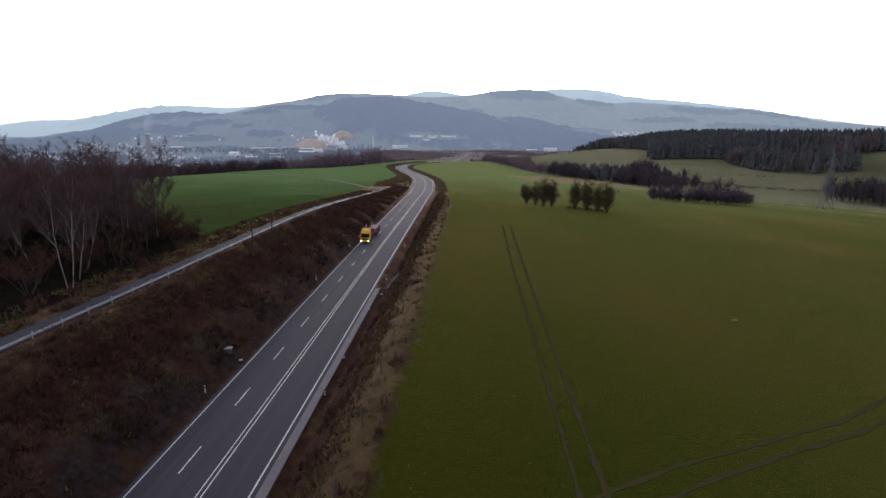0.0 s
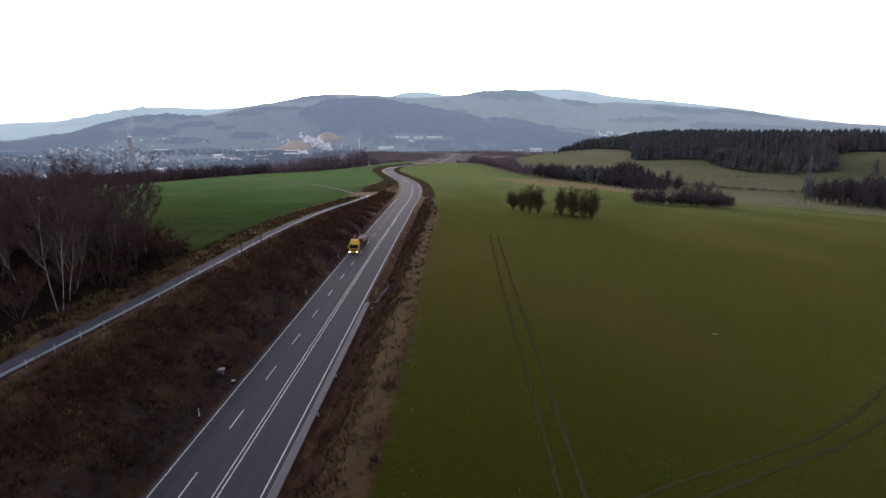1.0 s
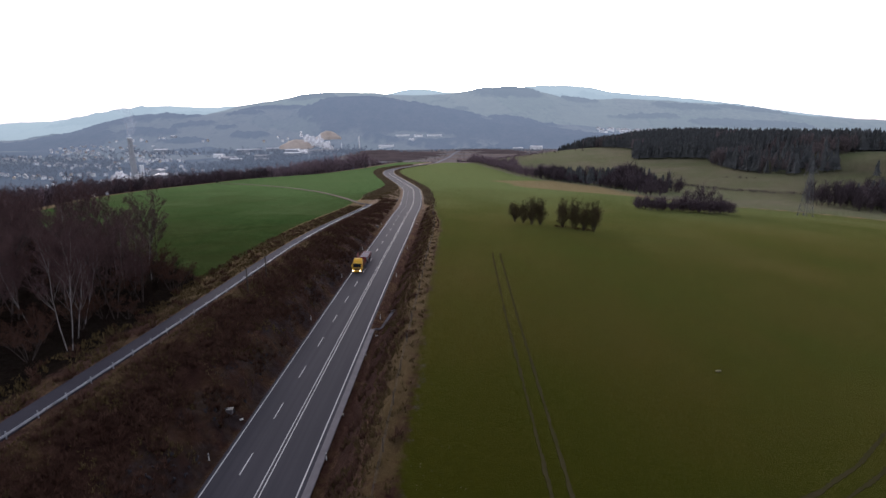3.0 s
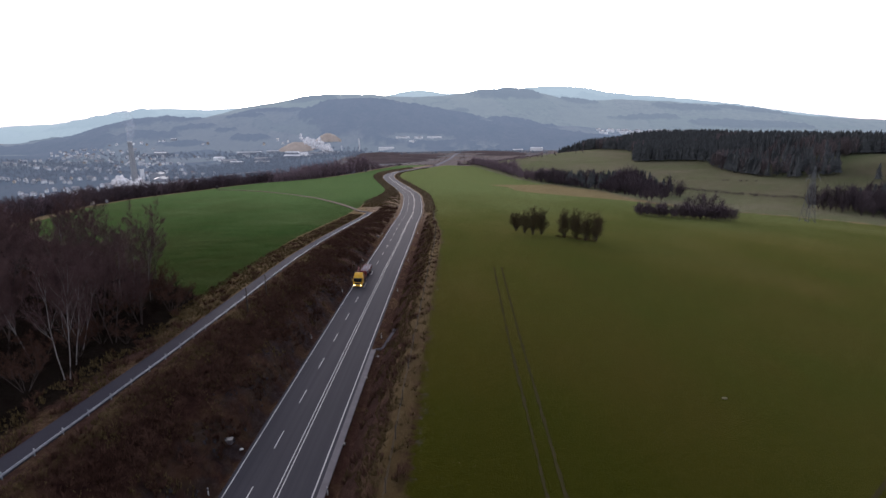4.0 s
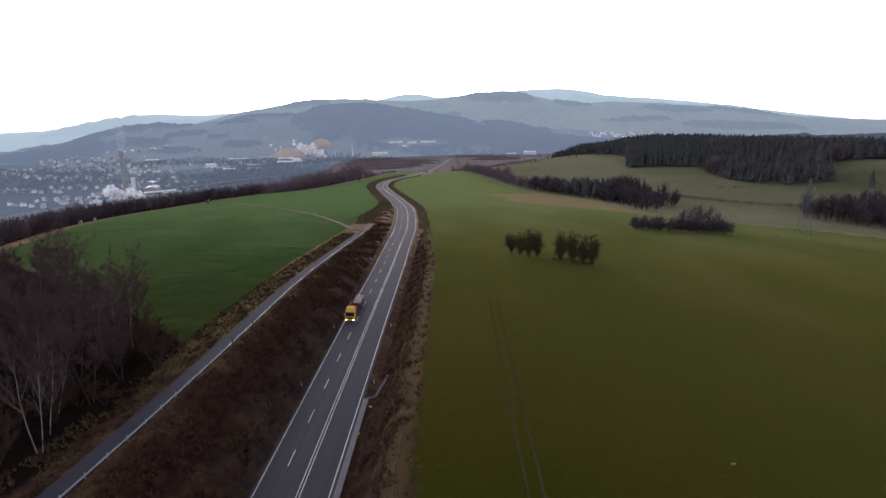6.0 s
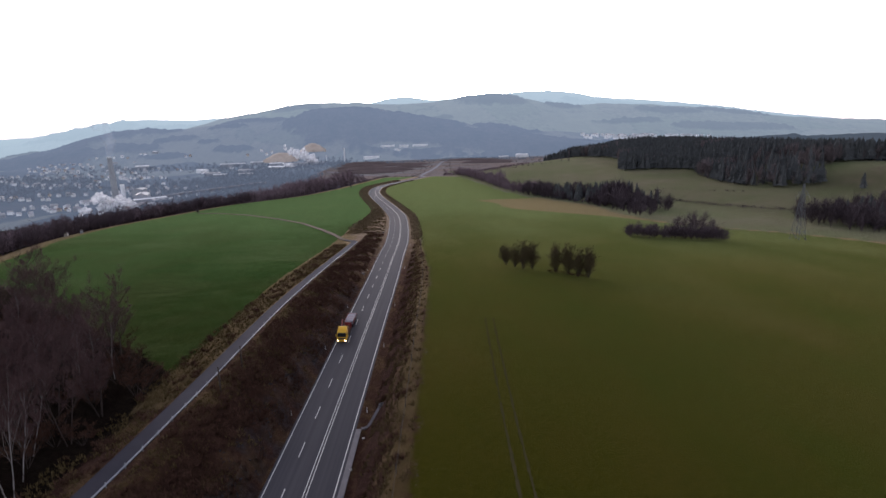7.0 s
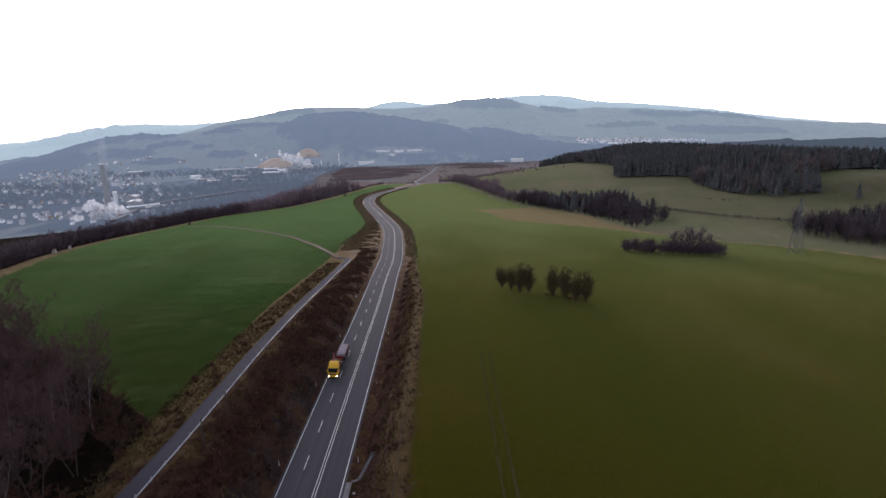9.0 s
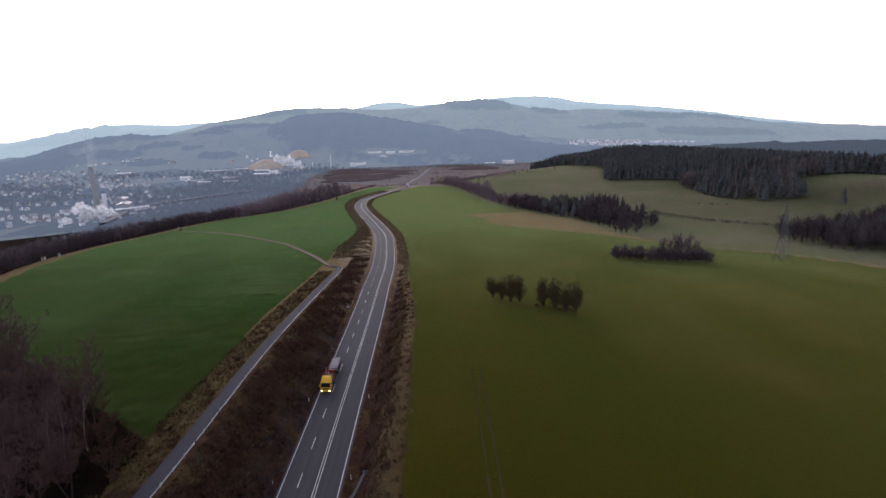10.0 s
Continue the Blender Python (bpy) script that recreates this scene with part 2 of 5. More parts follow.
FAR_EDGE = ((-500, 600), (150, 330), (230, 290), (274, 259), (301, 244), (321, 224), (336, 198), (375, 160), (430, 150), (477, 145), (523, 124), (612, 97), (727, 80), (869, 56), (960, 36))


def glide(knots, y):
    """A smooth line through knots (y, x), at y."""
    k = np.array(knots, float)
    ky, kx = k[:, 0], k[:, 1]
    s = np.gradient(kx, ky)
    y = np.clip(y, ky[0], ky[-1])
    i = np.clip(np.searchsorted(ky, y) - 1, 0, len(ky) - 2)
    h = ky[i + 1] - ky[i]
    t = (y - ky[i]) / h
    return ((2 * t**3 - 3 * t**2 + 1) * kx[i] + (t**3 - 2 * t**2 + t) * h * s[i]
            + (3 * t**2 - 2 * t**3) * kx[i + 1] + (t**3 - t**2) * h * s[i + 1])


def ease(a, b, v):
    t = np.clip((v - a) / (b - a), 0, 1)
    return t * t * (3 - 2 * t)


def plus(v, k):
    return k * np.logaddexp(0, v / k)


def road_x(y):
    return glide(ROAD_LINE, y)


def road_z(y):
    return -0.0445 * plus(y - 190, 25)


def crossfall(y):
    return 0.0384 * (1 - 0.6 * ease(150, 320, y))


def valley_z(x, y):
    """The floor of the valley with the town, and the land behind it."""
    g = np.exp(-(((x + 850) / 450) ** 2))
    yy = np.clip(y, 950, 2200)
    return -58 + g * (-50 + 0.05 * (yy - 950)) + 0.02 * plus(y - 2000, 60) - 0.11 * plus(y - 2550, 60)


def ground_z(x, y):
    x, y = np.asarray(x, float), np.asarray(y, float)
    c, z = road_x(y), road_z(y)
    d = x - c
    # right: verge, field falling to a stream, wooded hill beyond
    xv = 420 - 0.36 * y
    hr = 7.5 * (1 - ease(60, 330, y)) * ease(6.6, 14.5, d) - 0.045 * plus(np.minimum(d, np.maximum(xv - c, 40)) - 15, 2)
    hr = hr - 0.55 * np.exp(-(((d - 7.0) / 0.9) ** 2))
    rise = 0.14 * plus(x - xv, 18)
    hr = hr + 42 * (1 - np.exp(-rise / 42)) + 13 * ease(325, 430, x) * ease(430, 500, y) - 0.17 * plus(x - 470 + 0.12 * (y - 400), 22)
    # left: bank up to the lane, field behind it, edge above the valley
    pr = 1.2 + 7.2 * (1 - ease(85, 285, y))
    lane = glide(LANE_LINE, y) - c
    hl = pr * (0.45 * ease(7.6, 11.5, -d) + 0.55 * ease(10.0, np.maximum(-lane - 1.0, 14.0), -d)) - 0.35 * np.exp(-(((d + 8.0) / 0.8) ** 2))
    hl = hl + 0.4 * ease(3.5, 20, lane - d) * (1 - ease(250, 420, y))
    hl = hl - 0.26 * plus(glide(CREST_LINE, y) - 6 - x, 6)
    near = z + np.where(d > 0, hr, hl) + crossfall(y) * np.clip(d, -8, 6)
    f = valley_z(x, y)
    near = np.where((d < -20) | (d > 300), np.maximum(near, f), near)
    w = np.maximum(ease(880, 1250, y - 0.55 * np.clip(x, 0, 900)), ease(1150, 1600, x))
    return near * (1 - w) + f * w
# terrain end


def covers(x, y):
    """What grows where: signed soft masks, 0 to 1."""
    d = x - road_x(y)
    soft = lambda s, w=2.0: np.clip(0.5 + s / w, 0, 1)  # noqa: E731
    edge = 16.4 - 6.2 * ease(165, 300, y)
    fallow = 74 * ease(372, 448, y) * (1 - ease(505, 548, y))
    crop = soft(np.minimum(np.minimum(d - edge, 905 - y), glide(FAR_EDGE, y) - x), 6)
    lane = glide(LANE_LINE, y)
    inner = np.where(y < 300, lane - 9.0 - 2.5 * ease(130, 195, y), road_x(y) - 14 - 16 * (1 - ease(296, 420, y)))
    near = y - (108 + 0.80 * np.maximum(0, -32 - x))
    lush = soft(np.minimum(np.minimum(inner - x, x - glide(CREST_LINE, y)), np.minimum(near, 880 - y)))
    bank = soft(np.minimum(edge + 1 - d, d + 75), 4)
    meadow = soft(np.minimum(x - glide(FAR_EDGE, y), 1300 - y), 20)
    far = glide(FAR_EDGE, y)
    lip = soft(np.minimum(x - far + 3.5, far + 4.5 - x), 4) * (y > 200) * (y < 400)
    straw = soft(np.minimum(np.minimum(x - far + fallow + 3, far + 5 - x), np.minimum(y - 368, 552 - y)), 26)
    hem = np.maximum(soft(np.minimum(d - edge + 4.2, edge + 0.4 - d), 2.5) * (y < 520), soft(np.minimum(inner + 4.0 - x, x - inner + 0.5), 2.5) * (y > 285) * (y < 700))
    hem = np.maximum(hem, 0.85 * soft(np.minimum(x - lane - 0.2, lane + 4.5 - x), 4) * (y < 290))
    hem = np.maximum(0.62 * hem, soft(np.minimum(lane - 3.4 - x, x - inner + 0.5), 2) * (y < 290) * (0.25 + 0.75 * ease(82, 112, y)))
    verge = soft(np.minimum(glide(CREST_LINE, y) + 4 - x, x - glide(CREST_LINE, y) + 9), 5)
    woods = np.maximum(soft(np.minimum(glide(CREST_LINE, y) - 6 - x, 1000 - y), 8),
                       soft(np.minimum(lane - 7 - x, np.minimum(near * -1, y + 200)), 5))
    across = (-d - 8.0) / np.maximum(road_x(y) - lane - 9.0, 4.0)
    cut_bank = (d < 0) & (x > lane) & (y < 292)
    brush = np.maximum(soft(np.minimum(across - 0.40, 0.78 - across), 0.35) * cut_bank, soft(np.minimum(d - 7.2, 10.6 - d), 2.5) * (y < 330))
    scree = soft(np.minimum(across + 0.05, 0.34 - across), 0.25) * cut_bank * (y < 190)
    return {"brush": brush, "scree": scree, "crop": crop, "lush": lush, "bank": bank * (d < 40) * (y < 900), "meadow": meadow, "straw": np.maximum(np.maximum(np.maximum(straw, lip), verge * (y > 200) * (y < 880)), hem), "woods": woods}


def link_mesh(name, verts, faces, material, parent=None, smooth=False):
    me = bpy.data.meshes.new(name)
    me.from_pydata([tuple(v) for v in verts], [], [tuple(f) for f in faces])
    me.materials.append(material)
    if smooth:
        me.shade_smooth()
    ob = new(name, me)
    if parent:
        ob.parent = parent
    return ob


def spaced(*runs):
    out = []
    for a, b, s in runs:
        out += list(np.arange(a, b, s))
    return np.array(out + [runs[-1][1]])


def build_ground():
    ys = spaced((-260, -20, 12), (-20, 300, 2.0), (300, 700, 5), (700, 1300, 16), (1300, 4950, 90))
    ds = spaced((-4900, -1300, 240), (-1300, -260, 22), (-260, -60, 5), (-60, -34, 2), (-34, 36, 0.7), (36, 80, 3), (80, 400, 8), (400, 1300, 25), (1300, 4900, 240))
    X = road_x(ys)[:, None] + ds[None, :]
    Y = np.repeat(ys[:, None], len(ds), 1)
    Z = ground_z(X, Y)
    rough = np.random.RandomState(3).normal(0, 1, X.shape)
    banky = covers(X, Y)["bank"] * (np.abs(ds)[None, :] > 9) * (Y < 330)
    lane_gap = X - glide(LANE_LINE, Y)
    banky = banky * ((lane_gap > 1.2) | (lane_gap < -5.5))
    Z = Z + rough * 0.13 * banky
    nx, ny = len(ds), len(ys)
    me = bpy.data.meshes.new("ground")
    idx = np.arange(nx * ny).reshape(ny, nx)
    quads = np.stack([idx[:-1, :-1], idx[:-1, 1:], idx[1:, 1:], idx[1:, :-1]], -1).reshape(-1, 4)
    me.from_pydata(np.stack([X, Y, Z], -1).reshape(-1, 3).tolist(), [], quads.tolist())
    for key, val in covers(X, Y).items():
        a = me.attributes.new(key, "FLOAT", "POINT")
        a.data.foreach_set("value", val.ravel().astype(np.float32))
    me.materials.append(MAT_GROUND)
    me.shade_smooth()
    return tagged(new("ground", me), "rolling farmland with winter crops, brown banks and meadow", "ground", kind="structure")


ground = build_ground()


def ribbon(name, pts, left, right, lift, material, parent=None, skirt=0.25, on_road=False, span=2.0):
    """A strip with thickness that follows points (x, y) over the ground; left and right are offsets across it."""
    p = np.array(pts, float)
    seg = np.r_[0, np.cumsum(np.hypot(*np.diff(p, axis=0).T))]
    s = np.linspace(0, seg[-1], max(2, int(seg[-1] / span)))
    p = np.stack([np.interp(s, seg, p[:, 0]), np.interp(s, seg, p[:, 1])], 1)
    t = np.gradient(p, axis=0)
    t /= np.linalg.norm(t, axis=1)[:, None]
    nrm = np.stack([t[:, 1], -t[:, 0]], 1)
    cols = []
    across = np.linspace(left, right, max(2, int((right - left) / 1.6) + 1))
    for k, o in enumerate(across):
        q = p + nrm * o
        if on_road:
            c = road_x(q[:, 1])
            z = road_z(q[:, 1]) + crossfall(q[:, 1]) * np.clip(q[:, 0] - c, -8, 6)
        else:
            z = ground_z(q[:, 0], q[:, 1])
        cols.append(np.c_[q, z + lift])
    first, last = cols[0].copy(), cols[-1].copy()
    first[:, 2] -= skirt
    last[:, 2] -= skirt
    cols = [first] + cols + [last]
    v = np.stack(cols, 1).reshape(-1, 3)
    k, n = len(cols), len(p)
    f = [(i * k + j, i * k + j + 1, (i + 1) * k + j + 1, (i + 1) * k + j) for i in range(n - 1) for j in range(k - 1)]
    return link_mesh(name, v, f, material, parent)


MAIN = [(float(road_x(y)), float(y)) for y in np.arange(-120, 896, 4.0)]
road = tagged(ribbon("road", MAIN, -7.05, 5.0, 0.04, MAT_ASPHALT, on_road=True), "grey asphalt three-lane country road winding downhill", "road", kind="structure")
gutter = tagged(ribbon("gutter", [(0, -60), (0, 0), (0, 99)], 5.0, 5.95, 0.05, MAT_GUTTER, on_road=True), "pale concrete drainage gutter beside the road edge", "gutter", kind="structure")


def marking(y0, y1, x, width):
    pts = [(float(road_x(y)), float(y)) for y in np.linspace(y0, y1, max(2, int((y1 - y0) / 4) + 1))]
    return ribbon("line_marking", pts, x - width / 2, x + width / 2, 0.046, MAT_PAINT, road, skirt=0.006, on_road=True)


for x, w in ((-6.55, 0.14), (-0.24, 0.12), (0.24, 0.12), (4.45, 0.16)):
    marking(-110, 890, x, w)
for k in range(-6, 44):
    y = 43.5 + 12 * k
    marking(y, y + 4.2, -3.46, 0.135)

lane_pts = [(float(glide(LANE_LINE, y)), float(y)) for y in np.arange(-120, 267, 4.0)]
lane_pts += [(-28 + 7.2 * math.cos(a), 268 + 7.2 * math.sin(a)) for a in np.linspace(0.1, 1.0, 6)] + [(-29.5, 278.5)]
farm_lane = tagged(ribbon("farm_lane", lane_pts, -3.35, -0.3, 0.14, MAT_LANE), "narrow asphalt farm lane on top of the bank", "lane", kind="structure")
field_track = tagged(ribbon("field_track", [(-28.2, 275.4), (-31.5, 280), (-37, 291), (-48, 311), (-68, 343), (-94, 372), (-124, 399), (-150, 414), (-168, 418)], -1.3, 1.3, 0.22, MAT_DIRT, skirt=0.5), "pale dirt track across the green field", "track", kind="structure")

# ---------------------------------------------------------------- far hills
HILL_FAR = ((-3400, -20), (-3150, 20), (-2760, 40), (-2360, 101), (-1960, 136), (-1770, 125), (-1400, 135), (-900, 150), (-500, 195), (-220, 236), (-60, 215), (240, 225), (420, 238), (650, 251), (850, 243), (1050, 207), (1400, 175), (1800, 136), (2200, 79), (2590, 33), (3060, -18), (3500, -40))
HILL_MID = ((-2900, -120), (-2400, -115), (-2049, -62), (-1786, 27), (-1599, 50), (-1477, 42), (-1323, 68), (-1105, 116), (-910, 146), (-730, 174), (-450, 175), (-200, 160), (0, 170), (110, 186), (330, 189), (470, 170), (580, 145), (950, 133), (1400, 100), (1900, 40), (2400, 10), (2900, -30))
HILL_NEAR = ((-2400, -60), (-1700, -30), (-1490, -10), (-1330, 36), (-1130, 58), (-1040, 55), (-880, 72), (-720, 88), (-580, 90), (-520, 104), (-320, 115), (-160, 98), (20, 62), (240, 36), (470, 12), (690, -6), (1200, -30), (2200, -40))

HILL_RIDGE = ((450, -75), (560, -50), (659, -27), (821, -13), (892, -9), (981, -16), (1059, -15), (1180, -12), (1400, -30))


def hill_z(profile, depth, crest_y, x, y):
    """The height of a hill whose crest runs at crest_y; its foot lies depth nearer."""
    top = glide(profile, x) if np.ndim(x) else float(glide(profile, np.array(x)))
    t = np.clip((np.asarray(y, float) - (crest_y - depth)) / depth, 0, 1)
    s = np.where(np.asarray(y) > crest_y, 1 - ((np.asarray(y) - crest_y) / 500.0) ** 2, 0.5 * t + 0.5 * (t * t * (3 - 2 * t)))
    return valley_z(np.asarray(x, float), np.asarray(y, float)) * (1 - s) + top * s - 6 * (1 - t)


# woods on the slopes, as (x, y, half-length, half-depth)
WOODS_FAR = ((-2300, 3560, 330, 120), (-1750, 3500, 260, 90), (-1100, 3620, 300, 90), (700, 3500, 300, 60), (1250, 3560, 420, 70), (2000, 3600, 420, 60))
WOODS_MID = ((-1560, 2660, 250, 190), (-1330, 2640, 150, 60), (-945, 2640, 140, 55), (-700, 2790, 160, 50), (-480, 2660, 120, 60), (290, 2830, 190, 100), (660, 2830, 90, 60),
             (1160, 2740, 150, 60), (1500, 2800, 220, 50), (-1750, 2420, 200, 60), (900, 2560, 160, 40), (30, 2600, 70, 25), (1350, 2480, 260, 60))
WOODS_NEAR = ((-330, 2060, 235, 190), (-60, 2000, 340, 210), (220, 1960, 320, 180), (450, 1900, 280, 120), (-1085, 1935, 110, 36), (-955, 1990, 90, 24), (-560, 1420, 240, 190), (-420, 1330, 200, 150),
              (-860, 1760, 150, 50), (-1420, 1880, 260, 140), (-1350, 1650, 170, 130), (-1330, 2090, 210, 75), (-1090, 2115, 120, 36), (-720, 2125, 170, 26), (-820, 1950, 60, 16), (-930, 1850, 90, 18), (-900, 1250, 340, 300), (-780, 2060, 70, 16), (-700, 1880, 70, 22), (-800, 1500, 110, 90), (-330, 1680, 120, 60), (-620, 1700, 60, 30), (-520, 1010, 260, 120))
GLADES = ((-110, 1868, 120, 26), (-300, 1770, 60, 30), (640, 2050, 260, 70), (-205, 1790, 60, 24), (290, 1740, 60, 24))
WOODS_RIDGE = ((900, 1350, 900, 400),)


def wooded(patches, X, Y, wobble, glades=()):
    """How deep inside a wood each place lies: over 0.5 is under trees."""
    r = np.full(X.shape, 9.0)
    for x, y, a, b in patches:
        r = np.minimum(r, np.hypot((X - x) / a, (Y - y) / b))
    deep = 1 - r + 0.45 * wobble
    for x, y, a, b in glades:
        deep = np.minimum(deep, np.hypot((X - x) / a, (Y - y) / b) - 1)
    return np.clip(0.5 + 1.2 * deep, 0, 1)


def build_sheet(name, X, Y, Z, patches, canopy, material, label, seed, low=0.0):
    """A sheet of distant land whose woods stand up from it with an uneven top."""
    flat = np.stack([X, Y], -1).reshape(-1, 2)
    broad = np.array([noise.noise((x * 0.011, y * 0.011, seed)) for x, y in flat]).reshape(X.shape)
    small = np.array([noise.noise((x * 0.05, y * 0.04, seed + 3)) for x, y in flat]).reshape(X.shape)
    wood = wooded(patches, X, Y, broad + 0.5 * small, GLADES)
    tops = np.random.RandomState(int(seed)).uniform(-2.5, 2.5, X.shape)
    Z = Z + (4 * broad + 2 * small) * (Y > low) + ease(0.42, 0.75, wood) * (canopy + tops + 2 * small) * ease(low, low + 60, Y)
    idx = np.arange(X.size).reshape(X.shape)
    q = np.stack([idx[:-1, :-1], idx[:-1, 1:], idx[1:, 1:], idx[1:, :-1]], -1).reshape(-1, 4)
    ob = link_mesh(name, np.stack([X, Y, Z], -1).reshape(-1, 3), q, material, smooth=True)
    a = ob.data.attributes.new("wood", "FLOAT", "POINT")
    a.data.foreach_set("value", wood.ravel().astype(np.float32))
    return tagged(ob, label, "hill", kind="structure")


def build_hill(name, profile, depth, crest_y, patches, material, label, step=11.0):
    xs = np.arange(profile[0][0], profile[-1][0], step)
    ys = np.r_[np.linspace(crest_y - depth, crest_y, int(depth / 12)), crest_y + 25, crest_y + 60, crest_y + 130, crest_y + 300, crest_y + 480]
    X, Y = np.meshgrid(xs, ys)
    return build_sheet(name, X, Y, hill_z(profile, depth, crest_y, X, Y), patches, 11.0, material, label, crest_y * 0.01)


# The bluish emission of each slope is haze painted into its material.
MAT_VALLEY = hazed_hill_material("hazed_valley_slope", (0.014, 0.019, 0.026), (0.058, 0.048, 0.052), (0.088, 0.094, 0.070), (0.120, 0.112, 0.086), (0.50, 0.665, 0.86, 1250, 2100, 0.142, 0.235))
MAT_HILL_MID = hazed_hill_material("hazed_mid_slope", (0.020, 0.030, 0.034), (0.06, 0.06, 0.055), (0.100, 0.120, 0.082), (0.135, 0.136, 0.105), (0.55, 0.71, 0.85, 2200, 2900, 0.235, 0.28), 1.4)
MAT_HILL_FAR = hazed_hill_material("hazed_far_slope", (0.03, 0.045, 0.055), (0.06, 0.07, 0.07), (0.09, 0.11, 0.09), (0.10, 0.11, 0.11), (0.58, 0.76, 0.83, 3080, 3700, 0.42, 0.50), 1.8)
MAT_RIDGE = hazed_hill_material("spruce_ridge", (0.016, 0.022, 0.028), (0.030, 0.030, 0.034), (0.05, 0.05, 0.04), (0.05, 0.05, 0.04), (0.50, 0.66, 0.80, 1100, 1400, 0.09, 0.09))


def build_valley():
    """The valley floor with the town, and the hillside that rises behind it."""
    xs = np.r_[np.arange(-3900, -2400, 60.0), np.arange(-2400, 2200, 10.0)]
    ys = np.r_[np.arange(900, 1730, 14.0), np.arange(1730, 2150, 9.0), 2150, 2175, 2210, 2300, 2450, 2620]
    X, Y = np.meshgrid(xs, ys)
    Z = valley_z(X, Y) + 0.6 - 5 * ease(-330, -230, X) * (1 - ease(1720, 1800, Y))
    Z = np.maximum(Z, hill_z(HILL_NEAR, 420, 2150, X, Y))
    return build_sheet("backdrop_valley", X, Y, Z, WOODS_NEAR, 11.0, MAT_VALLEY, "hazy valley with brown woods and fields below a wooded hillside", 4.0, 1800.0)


build_valley()
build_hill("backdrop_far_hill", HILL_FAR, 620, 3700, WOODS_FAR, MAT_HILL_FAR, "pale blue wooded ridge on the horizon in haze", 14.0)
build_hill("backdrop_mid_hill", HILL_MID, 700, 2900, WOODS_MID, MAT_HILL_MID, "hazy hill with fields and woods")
build_hill("backdrop_spruce_ridge", HILL_RIDGE, 240, 1350, WOODS_RIDGE, MAT_RIDGE, "hazy blue spruce ridge behind the nearer forest", 8.0)

# roads behind the bend
valley_road = tagged(ribbon("valley_road", [(-10, 890), (-14, 960), (-20, 1100), (-29, 1200), (-16, 1290), (0, 1390), (10, 1489), (14, 1560), (24, 1640), (50, 1715), (90, 1780)], -3.4, 3.4, 0.4, MAT_WORKS, span=8), "grey road winding on over brown wasteland", "road", kind="structure")
side_road = tagged(ribbon("side_road", [(-14, 889), (-40, 905), (-80, 912), (-130, 905)], -2.5, 2.5, 0.25, MAT_LANE, span=6), "narrow side road along the field's far edge", "road", kind="structure")
works_road = tagged(ribbon("works_road", [(-552, 945), (-572, 1039), (-598, 1125), (-538, 1160), (-484, 1177), (-427, 1205), (-380, 1218)], -6, 6, 6.5, MAT_WORKS, span=10, skirt=9), "grey works road along the valley floor", "road", kind="structure")

plateau_road = tagged(ribbon("plateau_road", [(-290, 1440), (-247, 1386), (-198, 1310), (-123, 1248), (-35, 1211)], -3.5, 3.5, 0.5, MAT_WORKS, span=8), "pale service road over the brown wasteland", "road", kind="structure")

# wheel ruts in the crop


def rut(pts, seed):
    """A faint wheel rut, uneven in width and broken where the crop has grown over it."""
    p = np.array(pts, float)
    seg = np.r_[0, np.cumsum(np.hypot(*np.diff(p, axis=0).T))]
    s = np.arange(0, seg[-1], 0.35)
    q = np.stack([np.interp(s, seg, p[:, 0]), np.interp(s, seg, p[:, 1])], 1)
    t = np.gradient(q, axis=0)
    t /= np.linalg.norm(t, axis=1)[:, None]
    side = np.stack([t[:, 1], -t[:, 0]], 1)
    v, f = [], []
    last = None
    for k, (c, o) in enumerate(zip(q, side)):
        w = 0.20 + 0.14 * noise.noise((s[k] * 0.35, seed, 0.3)) + 0.16 * noise.noise((s[k] * 2.1, seed, 5.0))
        if w < 0.045:
            last = None
            continue
        c = c + o * 0.10 * noise.noise((s[k] * 0.5, seed, 9.0))
        a = len(v)
        for m, up in ((-w - 0.03, -0.06), (-w, 0.02), (0, 0.015), (w, 0.02), (w + 0.03, -0.06)):
            x, y = c + o * m
            v.append((x, y, float(ground_z(x, y)) + up))
        if last is not None:
            f += [(last + i, last + i + 1, a + i + 1, a + i) for i in range(4)]
        last = a
    tagged(link_mesh("wheel_rut", v, f, MAT_RUT), "faint muddy wheel rut through the green crop", "wheel rut", kind="structure")


for k, pts in enumerate((((30.6, 10), (30.6, 60), (30.6, 90), (31.2, 125), (31.6, 140)), ((32.5, 10), (32.5, 60), (32.6, 90), (33.2, 125), (33.6, 140)),
                         ((31.6, 33.5), (38.7, 37.7), (46.9, 41.6), (56, 46.0), (63.6, 51), (72, 58)), ((33.0, 31.5), (40.3, 36.2), (48.8, 40.6), (57, 44.6), (63.0, 48.4), (73, 55)))):
    rut(pts, 3.1 + 7 * k)

# ---------------------------------------------------------------- helpers for things


def part(name, bm, material, parent, label=""):
    me = bpy.data.meshes.new(name)
    bm.to_mesh(me)
    bm.free()
    me.materials.append(material)
    ob = new(name, me)
    ob.parent = parent
    if label:
        tagged(ob, label)
    return ob


def thing(name, label, category, group="", m=None):
    ob = new(name)
    ob.empty_display_size = 0.2
    if m is not None:
        ob.matrix_world = m
    return tagged(ob, label, category, group)


